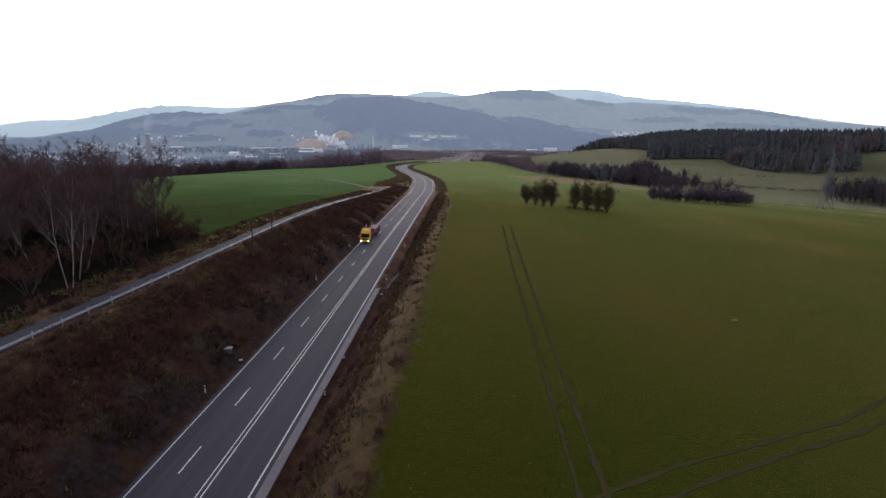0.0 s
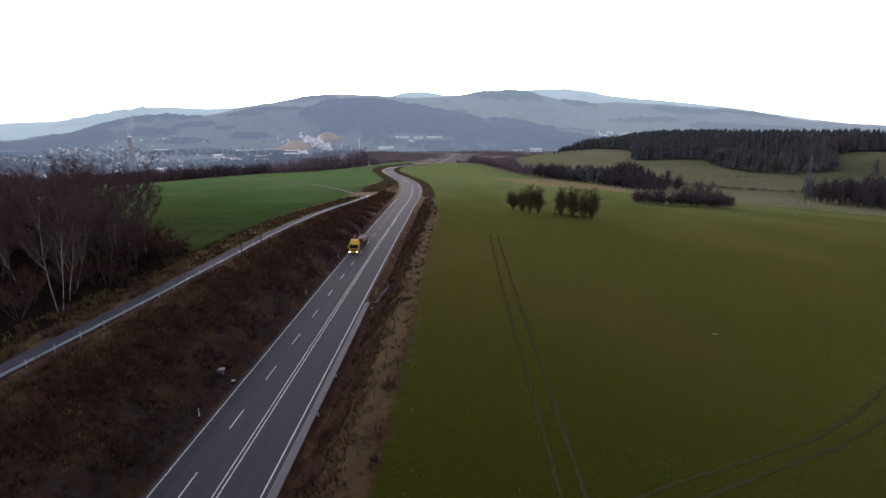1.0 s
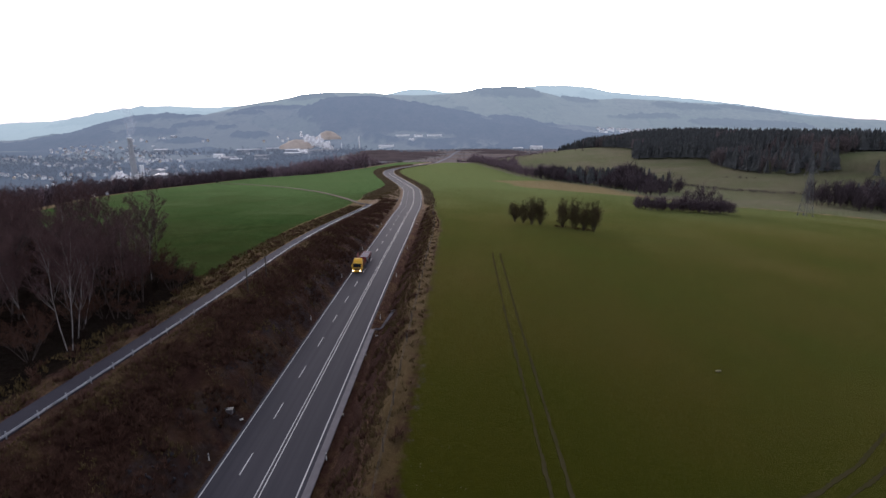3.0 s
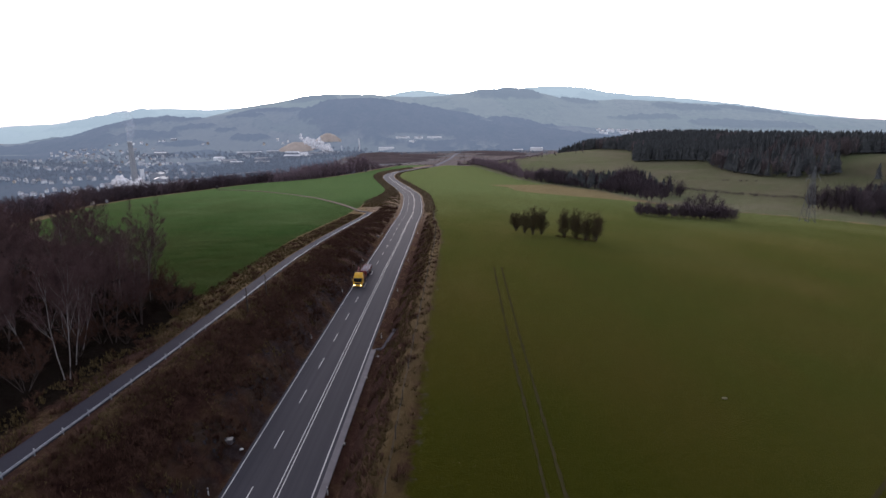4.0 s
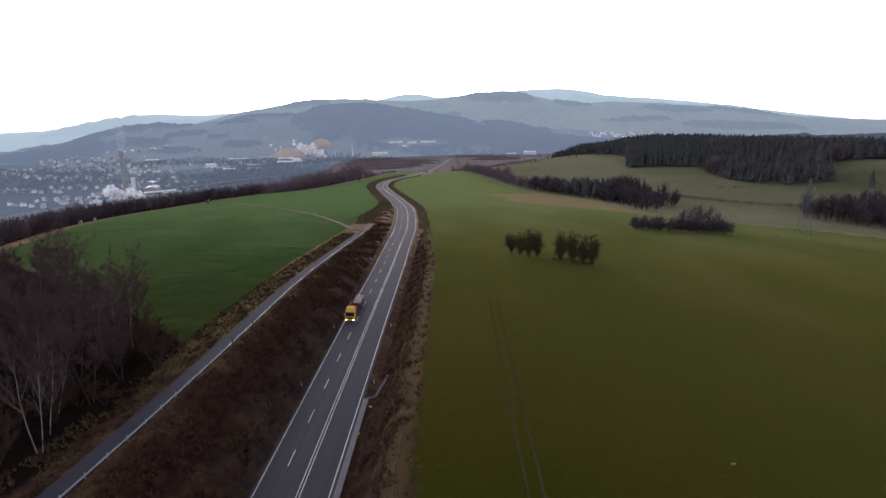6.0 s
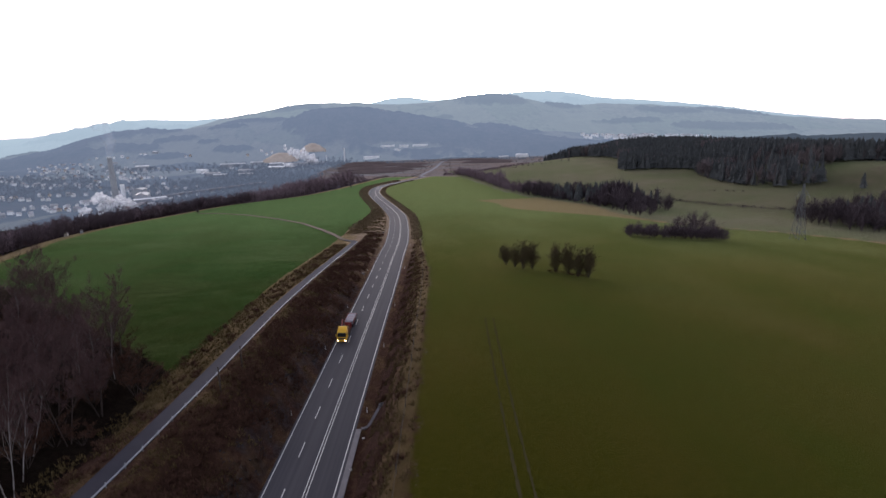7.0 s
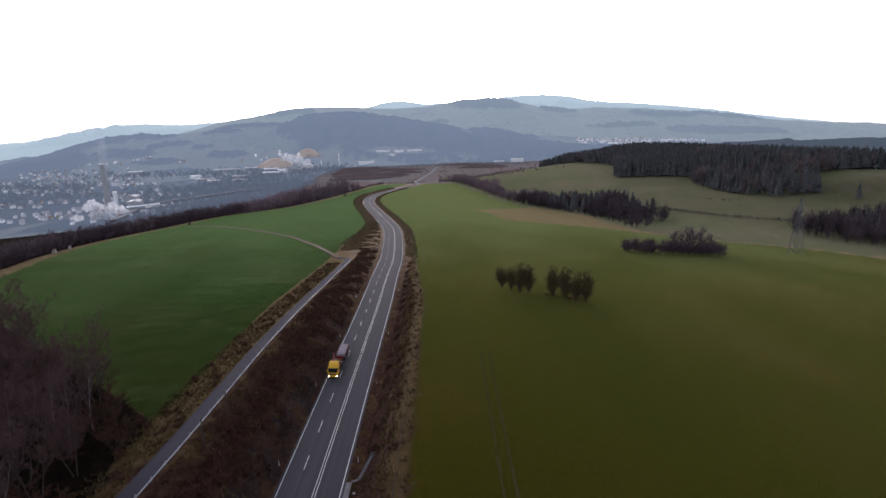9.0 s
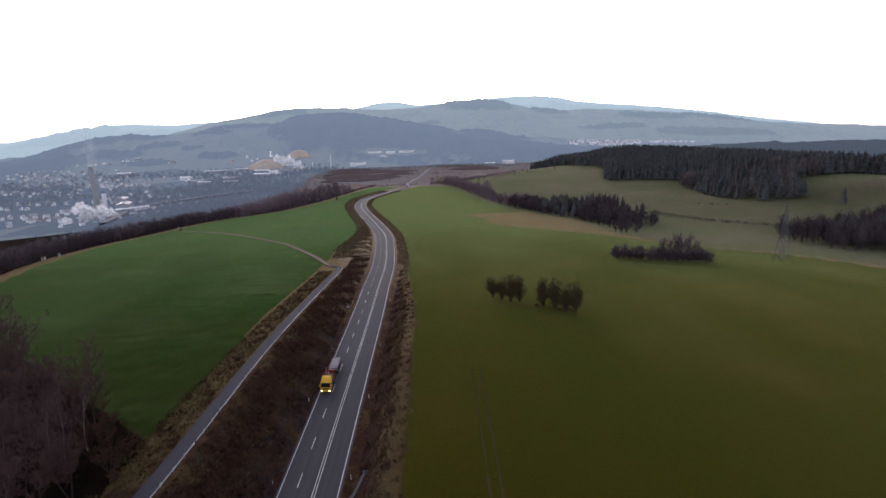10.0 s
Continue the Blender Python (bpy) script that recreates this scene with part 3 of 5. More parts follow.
def box(bm, x, y, z, sx, sy, sz, bevel=0.0, m=None):
    """A box centred on x, y with its foot at z."""
    mt = Matrix.Translation((x, y, z + sz / 2)) @ Matrix.Diagonal((sx, sy, sz, 1))
    if m is not None:
        mt = m @ mt
    r = bmesh.ops.create_cube(bm, size=1, matrix=mt)
    if bevel:
        es = list({e for v in r["verts"] for e in v.link_edges})
        bmesh.ops.bevel(bm, geom=es, offset=bevel, segments=1, affect="EDGES")
    return bm


def rod(bm, a, b, r0, r1=None, sides=6):
    """A round bar from a to b."""
    a, b = Vector(a), Vector(b)
    d = b - a
    q = d.to_track_quat("Z", "Y").to_matrix().to_4x4()
    bmesh.ops.create_cone(bm, cap_ends=True, segments=sides, radius1=r0, radius2=r0 if r1 is None else r1, depth=d.length,
                          matrix=Matrix.Translation((a + b) / 2) @ q)
    return bm


def boxes(*items, bevel=0.0):
    bm = bmesh.new()
    for it in items:
        box(bm, *it, bevel=bevel)
    return bm


def rods(*items):
    bm = bmesh.new()
    for it in items:
        rod(bm, *it)
    return bm


def gz(x, y):
    return float(ground_z(x, y))


def at(x, y, turn=0.0, sink=0.0, tilt=0.0):
    return pose(x, y, gz(x, y) - sink, tilt, 0, turn)


# ---------------------------------------------------------------- plants
BIRCH_BARK, _bn, _bl, _bp = nodes_of("birch_bark")
_v = place_of(_bn, _bl, (1, 1, 0.5))
_c = blend(_bn, _bl, noise_of(_bn, _bl, _v, 3.0, 4, 0.6, 0.52, 0.66), (0.22, 0.195, 0.185), (0.04, 0.03, 0.028))
_bl.new(_c, _bp.inputs["Base Color"])
_bp.inputs["Roughness"].default_value = 0.8
MAT_BARK = surface("dark_bark", (0.045, 0.032, 0.028), (0.070, 0.050, 0.042), 0.6, 8, 0.9)
MAT_TWIG = surface("bare_twigs", (0.096, 0.058, 0.057), (0.140, 0.088, 0.084), 0.15, 2, 0.9, relief=0.0, spec=0.0)
# Near-black stems: shade under the crowns is painted into the colour.
MAT_SHADED_UNDER = surface("shaded_undergrowth", (0.012, 0.0075, 0.0065), (0.022, 0.0140, 0.0115), 0.15, 2, 0.95, relief=0.0, island=0.3, spec=0.0)
MAT_TWIG_OLIVE = surface("olive_twigs", (0.090, 0.070, 0.038), (0.125, 0.096, 0.052), 0.1, 2, 0.9, relief=0.0, spec=0.0)
MAT_BRAMBLE = surface("bramble_stems", (0.064, 0.033, 0.024), (0.112, 0.063, 0.045), 0.25, 3, 0.9, relief=0.0, island=0.35, spec=0.0)
MAT_STRAW = surface("dry_grass", (0.092, 0.066, 0.030), (0.150, 0.108, 0.052), 0.2, 3, 0.9, relief=0.0, island=0.4, spec=0.0)
# Dry grass lifted paler to paint in haze round the bend.
MAT_HAZED_STRAW = surface("hazed_dry_grass", (0.150, 0.110, 0.068), (0.220, 0.165, 0.105), 0.2, 3, 0.9, relief=0.0, island=0.3, spec=0.0)
# Needles greyed and lightened: distance haze is part of this colour.
MAT_NEEDLE = surface("conifer_needles", (0.066, 0.071, 0.073), (0.094, 0.097, 0.094), 0.05, 0.8, 0.9, relief=0.0, island=0.22, spec=0.0)
# Lightened and purpled base colour, which stands in for haze.
MAT_BARE_FAR = surface("hazed_bare_wood", (0.098, 0.073, 0.084), (0.136, 0.102, 0.108), 0.02, 0.5, 0.95, relief=0.0, island=0.35, spec=0.0)
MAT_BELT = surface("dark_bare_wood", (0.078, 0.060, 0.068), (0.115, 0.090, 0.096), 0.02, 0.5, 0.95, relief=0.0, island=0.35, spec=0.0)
MAT_FOREST_BARE = surface("forest_bare_wood", (0.130, 0.106, 0.108), (0.190, 0.155, 0.148), 0.03, 0.5, 0.95, relief=0.0, island=0.4, spec=0.0)
# Bare wood made far too pale, so that haze lies in its colour.
MAT_HAZED_SLOPE_WOOD = surface("hazed_slope_wood", (0.205, 0.150, 0.168), (0.265, 0.200, 0.212), 0.02, 0.5, 0.95, relief=0.0, island=0.35, spec=0.0)
# These trees emit a little blue: painted haze, no light of their own.
MAT_HAZED_VALLEY_WOOD = surface("hazed_valley_wood", (0.050, 0.048, 0.056), (0.075, 0.068, 0.074), 0.01, 0.3, 1.0, relief=0.0, island=0.3, spec=0.0, painted_haze=(0.50, 0.66, 0.86, 0.115))
MAT_ROCK = surface("slate_rock", (0.038, 0.035, 0.039), (0.024, 0.021, 0.023), 1.2, 7, 0.9, island=0.3)


def bare_tree(rng, height, spread, girth, stems=1, levels=4, lean=0.12, twigs=7, clear=0.25, twig_w=0.035):
    """A leafless tree: tapered, forking limbs, and fine twigs at their ends. Returns wood and twig geometry."""
    wv, wf, tv, tf = [], [], [], []

    def limb(p, d, length, r, r2, sides):
        d = d / np.linalg.norm(d)
        u = np.cross(d, (0.3, 0.9, 0.1))
        u /= np.linalg.norm(u)
        w = np.cross(d, u)
        k = len(wv)
        q = p + d * length
        for c, rr in ((p, r), (q, r2)):
            for i in range(sides):
                a = 2 * math.pi * i / sides
                wv.append(c + rr * (math.cos(a) * u + math.sin(a) * w))
        for i in range(sides):
            j = (i + 1) % sides
            wf.append((k + i, k + j, k + sides + j, k + sides + i))
        return q

    def twig(p, d, length):
        d = d / np.linalg.norm(d)
        s = np.cross(d, rng.normal(size=3))
        s /= np.linalg.norm(s) + 1e-9
        k = len(tv)
        tv.extend([p - s * twig_w * 0.5, p + s * twig_w * 0.5, p + d * length])
        tf.append((k, k + 1, k + 2))

    def spray(p, d, length):
        for _ in range(twigs):
            e = d + rng.normal(size=3) * 0.5 + np.array([0, 0, 0.15])
            e = e / np.linalg.norm(e)
            ln = length * rng.uniform(0.5, 1.2)
            o = p - d / np.linalg.norm(d) * length * rng.uniform(0, 0.8)
            twig(o, e, ln)
            mid = o + e * ln * 0.55
            for _ in range(2):
                twig(mid, e + rng.normal(size=3) * 0.6, ln * 0.5)

    def branch(p, d, length, r, level):
        parts = 3 if level == 0 else 2
        sides = 6 if level == 0 else (4 if level == 1 else 3)
        for i in range(parts):
            r2 = r * (0.8 if level == 0 else 0.72)
            d = d + rng.normal(size=3) * (0.05 if level == 0 else 0.14) + np.array([0, 0, 0.06 * level])
            d /= np.linalg.norm(d)
            q = limb(p, d, length / parts, r, r2, sides)
            if level < levels - 1:
                first = level == 0 and i == 0 and clear > 0
                n = 0 if first else (4 if level == 0 else 2)
                for _ in range(n):
                    a = rng.uniform(0, 2 * math.pi)
                    side = np.array([math.cos(a), math.sin(a), 0]) * spread
                    e = d * 0.75 + side * rng.uniform(0.6, 1.1) + np.array([0, 0, 0.25])
                    branch(p + (q - p) * rng.uniform(0.15, 1.0), e / np.linalg.norm(e), length * rng.uniform(0.38, 0.6) * (1 - 0.22 * i if level == 0 else 1), r2 * 0.5, level + 1)
            p, r = q, r2
        if level >= 1:
            spray(p, d, max(0.5, length * 0.5))
        if level == 0:
            for _ in range(2):
                e = d + rng.normal(size=3) * 0.3
                branch(p, e / np.linalg.norm(e), length * 0.4, r * 0.7, 1)

    for s in range(stems):
        a = 2 * math.pi * s / max(stems, 1) + rng.uniform(0, 1)
        off = np.array([math.cos(a), math.sin(a), 0]) * (0.35 if stems > 1 else 0)
        d = np.array([math.cos(a) * lean, math.sin(a) * lean, 1.0]) + rng.normal(size=3) * 0.04
        branch(off, d / np.linalg.norm(d), height * 0.72 * rng.uniform(0.85, 1.05), girth * (1 if stems == 1 else 0.7), 0)
    wv = np.array(wv)
    tv = np.array(tv)
    low = wv[:, 2].min()
    k = height / max(tv[:, 2].max(), 1)
    for v in (wv, tv):
        v[:, 2] -= low + 0.15
        v *= k
    return wv, wf, tv, tf


def make_tree(name, label, category, group, bark, twig_material, m, seed, **kw):
    wv, wf, tv, tf = bare_tree(np.random.RandomState(seed), **kw)
    ob = thing(name, label, category, group, m)
    link_mesh("trunk", wv, wf, bark, ob, smooth=True)
    link_mesh("crown", tv, tf, twig_material, ob)
    return ob


def scatter_copies(proto, spots, rng, lo=0.8, hi=1.2):
    for x, y in spots:
        k = rng.uniform(lo, hi)
        copy_thing(proto, at(x, y, rng.uniform(0, 360)) @ Matrix.Diagonal((k * rng.uniform(0.9, 1.1), k * rng.uniform(0.9, 1.1), k, 1)))


def scrub(name, label, category, spots, height, material, seed, stalks=26, wide=0.55, blade=0.10):
    """Many leafless bushes or trees as one mass: stems, limbs that fan out into a rounded crown, and twigs at their ends."""
    r = np.random.RandomState(seed)
    n = len(spots)
    P = np.array([(x, y, z) for (x, y), z, _ in spots])
    H = np.array([h for *_, h in spots]) * height
    o = np.zeros(n)
    v = [np.stack([P + np.stack([-0.014 * H, o, o - 0.3], 1), P + np.stack([0.014 * H, o, o - 0.3], 1), P + np.stack([o, 0.004 * H, 0.8 * H], 1)], 1).reshape(-1, 3),
         np.stack([P + np.stack([o, -0.014 * H, o - 0.3], 1), P + np.stack([o, 0.014 * H, o - 0.3], 1), P + np.stack([0.004 * H, o, 0.8 * H], 1)], 1).reshape(-1, 3)]
    m = n * stalks
    p, h = np.repeat(P, stalks, 0), np.repeat(H, stalks)
    lop = np.repeat(r.normal(0, 0.12, (n, 2)), stalks, 0)
    d = r.normal(size=(m, 3))
    d /= np.linalg.norm(d, axis=1)[:, None]
    d[:, 2] = np.abs(d[:, 2]) * 1.45 - 0.65
    tip = p + np.stack([(d[:, 0] * wide * 0.5 * r.uniform(0.5, 1.1, m) + lop[:, 0] * wide) * h, (d[:, 1] * wide * 0.5 * r.uniform(0.5, 1.1, m) + lop[:, 1] * wide) * h, (0.58 + 0.40 * d[:, 2] * r.uniform(0.7, 1.05, m)) * h], 1)
    foot = p.copy()
    foot[:, :2] += 0.12 * (tip - p)[:, :2]
    foot[:, 2] = np.maximum(p[:, 2] + r.uniform(0.03, 0.25, m) * h, tip[:, 2] - r.uniform(0.10, 0.38, m) * h)
    ax = tip - foot
    side = np.cross(ax, r.normal(size=(m, 3)))
    side /= np.linalg.norm(side, axis=1)[:, None] + 1e-9
    side *= (blade * 0.22 * h / 6 * r.uniform(0.6, 1.4, m))[:, None]
    v.append(np.stack([foot - side, foot + side, tip], 1).reshape(-1, 3))
    for _ in range(3):
        q = foot + ax * r.uniform(0.35, 0.95, m)[:, None]
        e = ax / np.linalg.norm(ax, axis=1)[:, None] + r.normal(size=(m, 3)) * 0.55
        v.append(np.stack([q - side * 0.8, q + side * 0.8, q + e * (h * 0.13 * r.uniform(0.6, 1.4, m))[:, None]], 1).reshape(-1, 3))
    v = np.concatenate(v)
    return tagged(link_mesh(name, v.tolist(), np.arange(len(v)).reshape(-1, 3).tolist(), material), label, category, kind="stuff")


def place(fn, n, seed, xr, yr, lo=0.7, hi=1.25):
    r = np.random.RandomState(seed)
    out = []
    for _ in range(60):
        xs, ys = r.uniform(*xr, 4000), r.uniform(*yr, 4000)
        keep = fn(xs, ys)
        zs = ground_z(xs, ys)
        out += [((x, y), z, r.uniform(lo, hi)) for x, y, z in zip(xs[keep], ys[keep], zs[keep])]
        if len(out) >= n:
            break
    return out[:n]


# the grove beside the lane
rng = np.random.RandomState(11)
BIRCHES = ((-33.6, 71.3), (-35.3, 75.4), (-38.2, 81.1), (-40.5, 104.5), (-51.1, 109.6), (-45, 78.5), (-43.2, 99.7), (-48.7, 97), (-39.6, 97.1), (-66, 100), (-72, 122))
birch_a = make_tree("birch_tree", "bare silver birch with white forked trunk in the grove", "tree", "birches of the grove", BIRCH_BARK, MAT_TWIG, at(*BIRCHES[0], 200), 5, height=19, spread=0.5, girth=0.135, stems=2, lean=0.07, twigs=14, twig_w=0.022)
birch_b = make_tree("birch_tree", "slim bare silver birch with pale straight trunk", "tree", "birches of the grove", BIRCH_BARK, MAT_TWIG, at(*BIRCHES[1], 60), 6, height=16, spread=0.45, girth=0.085, twigs=14, twig_w=0.022)
birch_c = make_tree("birch_tree", "slim bare silver birch with pale straight trunk", "tree", "birches of the grove", BIRCH_BARK, MAT_TWIG, at(*BIRCHES[3], 10), 8, height=15, spread=0.5, girth=0.085, twigs=14, twig_w=0.022)
scatter_copies(birch_b, [BIRCHES[i] for i in (2, 5, 8, 10)], rng, 0.85, 1.1)
scatter_copies(birch_c, [BIRCHES[i] for i in (4, 6, 7, 9)], rng, 0.9, 1.15)
dark_trees = [make_tree("bare_tree", "leafless dark broadleaf tree in the grove", "tree", "dark trees of the grove", MAT_BARK, MAT_TWIG, at(x, y, 30), s, height=h, spread=0.75, girth=0.17, stems=n, lean=0.22, twigs=16, twig_w=0.022)
              for x, y, s, h, n in ((-50, 76, 21, 18, 1), (-46, 99, 22, 14, 3), (-58, 84, 23, 19, 2))]
shrub = make_tree("bare_shrub", "dense leafless shrub at the edge of the grove", "shrub", "shrubs of the grove", MAT_BARK, MAT_BRAMBLE, at(-39.5, 96, 0), 31, height=6.5, spread=0.9, girth=0.09, stems=5, lean=0.55, twigs=8, levels=3)
spots = []
while len(spots) < 46:
    x, y = rng.uniform(-112, -34), rng.uniform(62, 150)
    if y < 104 + 0.80 * max(0, -32 - x) and x < glide(LANE_LINE, y) - 12 and x > 22 - 0.98 * y and all(math.hypot(x - a, y - b) > 3.4 for a, b in spots):
        spots.append((x, y))
for i, s in enumerate(spots):
    scatter_copies(dark_trees[i % 3], [s], rng, 0.75, 1.15)
spots = []
while len(spots) < 46:
    x, y = rng.uniform(-95, -32), rng.uniform(58, 145)
    if y < 107 + 0.80 * max(0, -32 - x) and x < glide(LANE_LINE, y) - 7 and x > 22 - 0.98 * y:
        spots.append((x, y))
scatter_copies(shrub, spots, rng, 0.55, 1.1)

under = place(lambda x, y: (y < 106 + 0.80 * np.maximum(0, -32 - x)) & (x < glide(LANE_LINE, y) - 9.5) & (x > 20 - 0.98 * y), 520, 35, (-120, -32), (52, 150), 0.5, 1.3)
scrub("grove_undergrowth", "leafless undergrowth on the grove's floor, its shade painted in", "undergrowth", under, 2.6, MAT_SHADED_UNDER, 36, 44, 1.2, 0.22)

# small trees standing in the crop
FIELD_TREES = ((44.7, 205.9, 0.78), (47.6, 202.5, 0.8), (50.2, 199.0, 0.95), (53.6, 199.6, 1.0), (61.1, 194.0, 0.95), (64.5, 191.0, 1.0), (67.0, 187.0, 0.9), (70.2, 186.0, 0.98))
field_tree = [make_tree("field_tree", "leafless many-stemmed small tree standing in the crop", "tree", "trees in the field", MAT_BARK, MAT_TWIG_OLIVE, at(FIELD_TREES[i][0], FIELD_TREES[i][1], 0), 40 + i, height=10.8 * FIELD_TREES[i][2], spread=0.95, girth=0.12, stems=7, lean=0.18, twigs=8, clear=0, twig_w=0.024) for i in (0, 3)]
for i, (x, y, k) in enumerate(FIELD_TREES):
    if i not in (0, 3):
        copy_thing(field_tree[1], at(x, y, 77 * i) @ Matrix.Diagonal((1.1 * k, 1.1 * k, 1.1 * k, 1)))


# hedge in the crop
hedge_spots = [((x, 297.5 - 0.26 * (x - 118) + s), gz(x, 297.5 - 0.26 * (x - 118) + s), k) for x, s, k in zip(np.linspace(122, 168.5, 105), rng.uniform(-5, 5, 105), rng.uniform(0.6, 1.15, 105))]
scrub("hedge", "dark leafless hedge of thorn bushes in the crop", "hedge", hedge_spots, 8.0, MAT_BARE_FAR, 51, 60, 0.9, 0.3)
scrub("hedge_trees", "taller leafless trees behind the hedge", "trees", [((x, y), gz(x, y), k) for x, y, k in ((150, 300, 0.9), (154, 298, 0.85), (158, 298, 1.05), (163, 297, 1.05), (167, 293, 0.8), (162, 303, 0.9))], 15.0, MAT_BARE_FAR, 52, 90, 0.6, 0.2)

# woods below the left field's edge
lw = place(lambda x, y: (x < glide(CREST_LINE, y) - 7) & (x > glide(CREST_LINE, y) - 120 - 0.12 * y) & (x > 40 - 0.95 * y), 2600, 61, (-520, -70), (230, 1120))
lw = [(p, z, k * float(0.62 + 0.6 * ease(470, 620, p[1]) - 1.0 * ease(740, 860, p[1]))) for p, z, k in lw if math.hypot(p[0] + 125, (p[1] - 670) * 0.5) > 15]
scrub("valley_woods", "bare brown woodland on the slope below the field", "woodland", lw, 16.0, MAT_HAZED_SLOPE_WOOD, 62, 32, 0.7, 0.4)
dw = place(lambda x, y: (x < glide(CREST_LINE, y) - 6) & (x > glide(CREST_LINE, y) - 62) & (x > 40 - 0.95 * y), 1100, 65, (-330, -90), (210, 520), 0.55, 1.2)
scrub("edge_woods", "dense dark leafless trees below the green field", "woodland", dw, 12.0, MAT_BARE_FAR, 66, 44, 0.6, 0.26)
cw = place(lambda x, y: (x < glide(CREST_LINE, y) + 2) & (x > glide(CREST_LINE, y) - 14) & (y > 420), 160, 63, (-200, -60), (420, 960), 0.3, 0.7)
scrub("field_edge_bushes", "low dark bushes along the field's edge", "bushes", cw, 7.0, MAT_BARE_FAR, 64, 30, 0.9, 0.4)

# tree belt along the stream
belt = place(lambda x, y: (x > glide(FAR_EDGE, y) + 7) & (x < glide(FAR_EDGE, y) + 24 + 36 * ease(395, 450, y) * (1 - ease(570, 700, y)) + 14 * ease(700, 800, y)) & (y > 392), 820, 71, (30, 260), (385, 1000), 0.6, 1.2)
belt = [(p, z, k * (0.72 + 0.9 * noise.noise((p[0] * 0.03, p[1] * 0.022, 2.0))) * float(0.62 + 0.38 * ease(395, 455, p[1]))) for p, z, k in belt]
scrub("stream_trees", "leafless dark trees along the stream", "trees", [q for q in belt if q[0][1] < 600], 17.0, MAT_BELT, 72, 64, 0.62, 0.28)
# The farther half takes the wood with painted haze.
scrub("far_stream_trees", "leafless brown trees along the upper stream", "trees", [q for q in belt if q[0][1] >= 600], 15.0, MAT_HAZED_SLOPE_WOOD, 70, 48, 0.7, 0.36)
clump = place(lambda x, y: (x > 262 + 0.25 * (372 - y)) & (y > 330 - 0.3 * (x - 262)) & (y < 384), 460, 73, (255, 440), (240, 380), 0.6, 1.3)
scrub("meadow_trees", "leafless brown trees at the foot of the meadow", "trees", clump, 15.0, MAT_BELT, 74, 84, 0.50, 0.20)
MAT_HEATH = surface("heath_twigs", (0.130, 0.098, 0.100), (0.170, 0.130, 0.126), 0.02, 0.5, 1.0, relief=0.0, island=0.3, spec=0.0)
heath = place(lambda x, y: (np.abs(x - 8) > 12) & (x > -300 - 0.0 * y) & (x < 330), 900, 75, (-300, 330), (960, 1700), 0.4, 1.2)
scrub("heath_scrub", "brown scrub on the wasteland beyond the bend", "scrub", heath, 5.0, MAT_HEATH, 76, 14, 1.0, 0.9)


def conifers(name, label, spots, height, material, seed, tiers=6, around=8):
    """Spruces as one mass: ragged tiers of boughs on a stem."""
    r = np.random.RandomState(seed)
    v, f = [], []
    for (x, y), z, h in spots:
        h = h * height
        w = h * r.uniform(0.16, 0.23)
        for t in range(tiers):
            z0 = z + h * (0.12 + 0.86 * t / tiers)
            z1 = z0 + h * 0.95 / tiers * 1.5
            rad = w * (1 - t / tiers) ** 0.8
            k = len(v)
            v.append((x, y, min(z1, z + h)))
            a0 = r.uniform(0, 6.28)
            for i in range(around):
                a = a0 + 2 * math.pi * i / around
                q = rad * (1.15 if i % 2 else 0.6) * r.uniform(0.8, 1.2)
                v.append((x + q * math.cos(a), y + q * math.sin(a), z0 - (0.02 * h if i % 2 else 0) + r.uniform(-0.01, 0.01) * h))
            f += [(k, k + 1 + i, k + 1 + (i + 1) % around) for i in range(around)]
        k = len(v)
        v += [(x - 0.012 * h, y, z - 0.4), (x + 0.012 * h, y, z - 0.4), (x, y + 0.012 * h, z + 0.5 * h)]
        f.append((k, k + 1, k + 2))
    return tagged(link_mesh(name, v, f, material), label, "forest", kind="stuff")


FOREST_EDGE = ((440, 620), (470, 395), (486, 352), (528, 327), (600, 318), (640, 322), (700, 337), (742, 309), (759, 280), (800, 283), (883, 306), (957, 316), (1040, 285), (1200, 260), (1400, 240))


def in_forest(x, y):
    clearing = (x > 352 + 0.30 * np.maximum(0, y - 440)) & (y < 548 - 0.55 * np.maximum(0, 400 - x)) & (x < 470)
    return (x > glide(FOREST_EDGE, y) + 2) & (y > 478) & ~clearing & (x < 1.02 * y + 120) & (x < 575 - 0.12 * (y - 400))


fs = place(lambda x, y: in_forest(x, y) & ~((x < 400) & (y < 620) & (x > 330)), 6200, 81, (240, 600), (478, 1250), 0.8, 1.14)
mixed = np.array([noise.noise((q[0] * 0.012, q[1] * 0.012, 4.0)) + 0.4 * noise.noise((q[0] * 0.05, q[1] * 0.05, 9.0)) > -0.02 + 0.30 * float(ease(600, 850, q[1])) for q, _, _ in fs])
conifers("spruce_forest", "dark spruce forest on the hill", [q for q, k in zip(fs, mixed) if not k], 21.5, MAT_NEEDLE, 82, 6, 8)
scrub("forest_broadleaves", "bare grey-brown broadleaf trees among the spruces", "trees", [q for q, k in zip(fs, mixed) if k], 19.5, MAT_FOREST_BARE, 86, 40, 0.34, 0.22)
mix = place(lambda x, y: in_forest(x, y) & (x < 480) & (y < 650), 420, 83, (300, 500), (478, 660), 0.75, 1.15)
conifers("spruce_stand", "dark spruces among bare trees at the forest edge", mix[:230], 20.0, MAT_NEEDLE, 84)
scrub("forest_edge_trees", "leafless grey-brown trees at the forest edge", "trees", mix[230:], 17.0, MAT_FOREST_BARE, 85, 46, 0.42, 0.2)
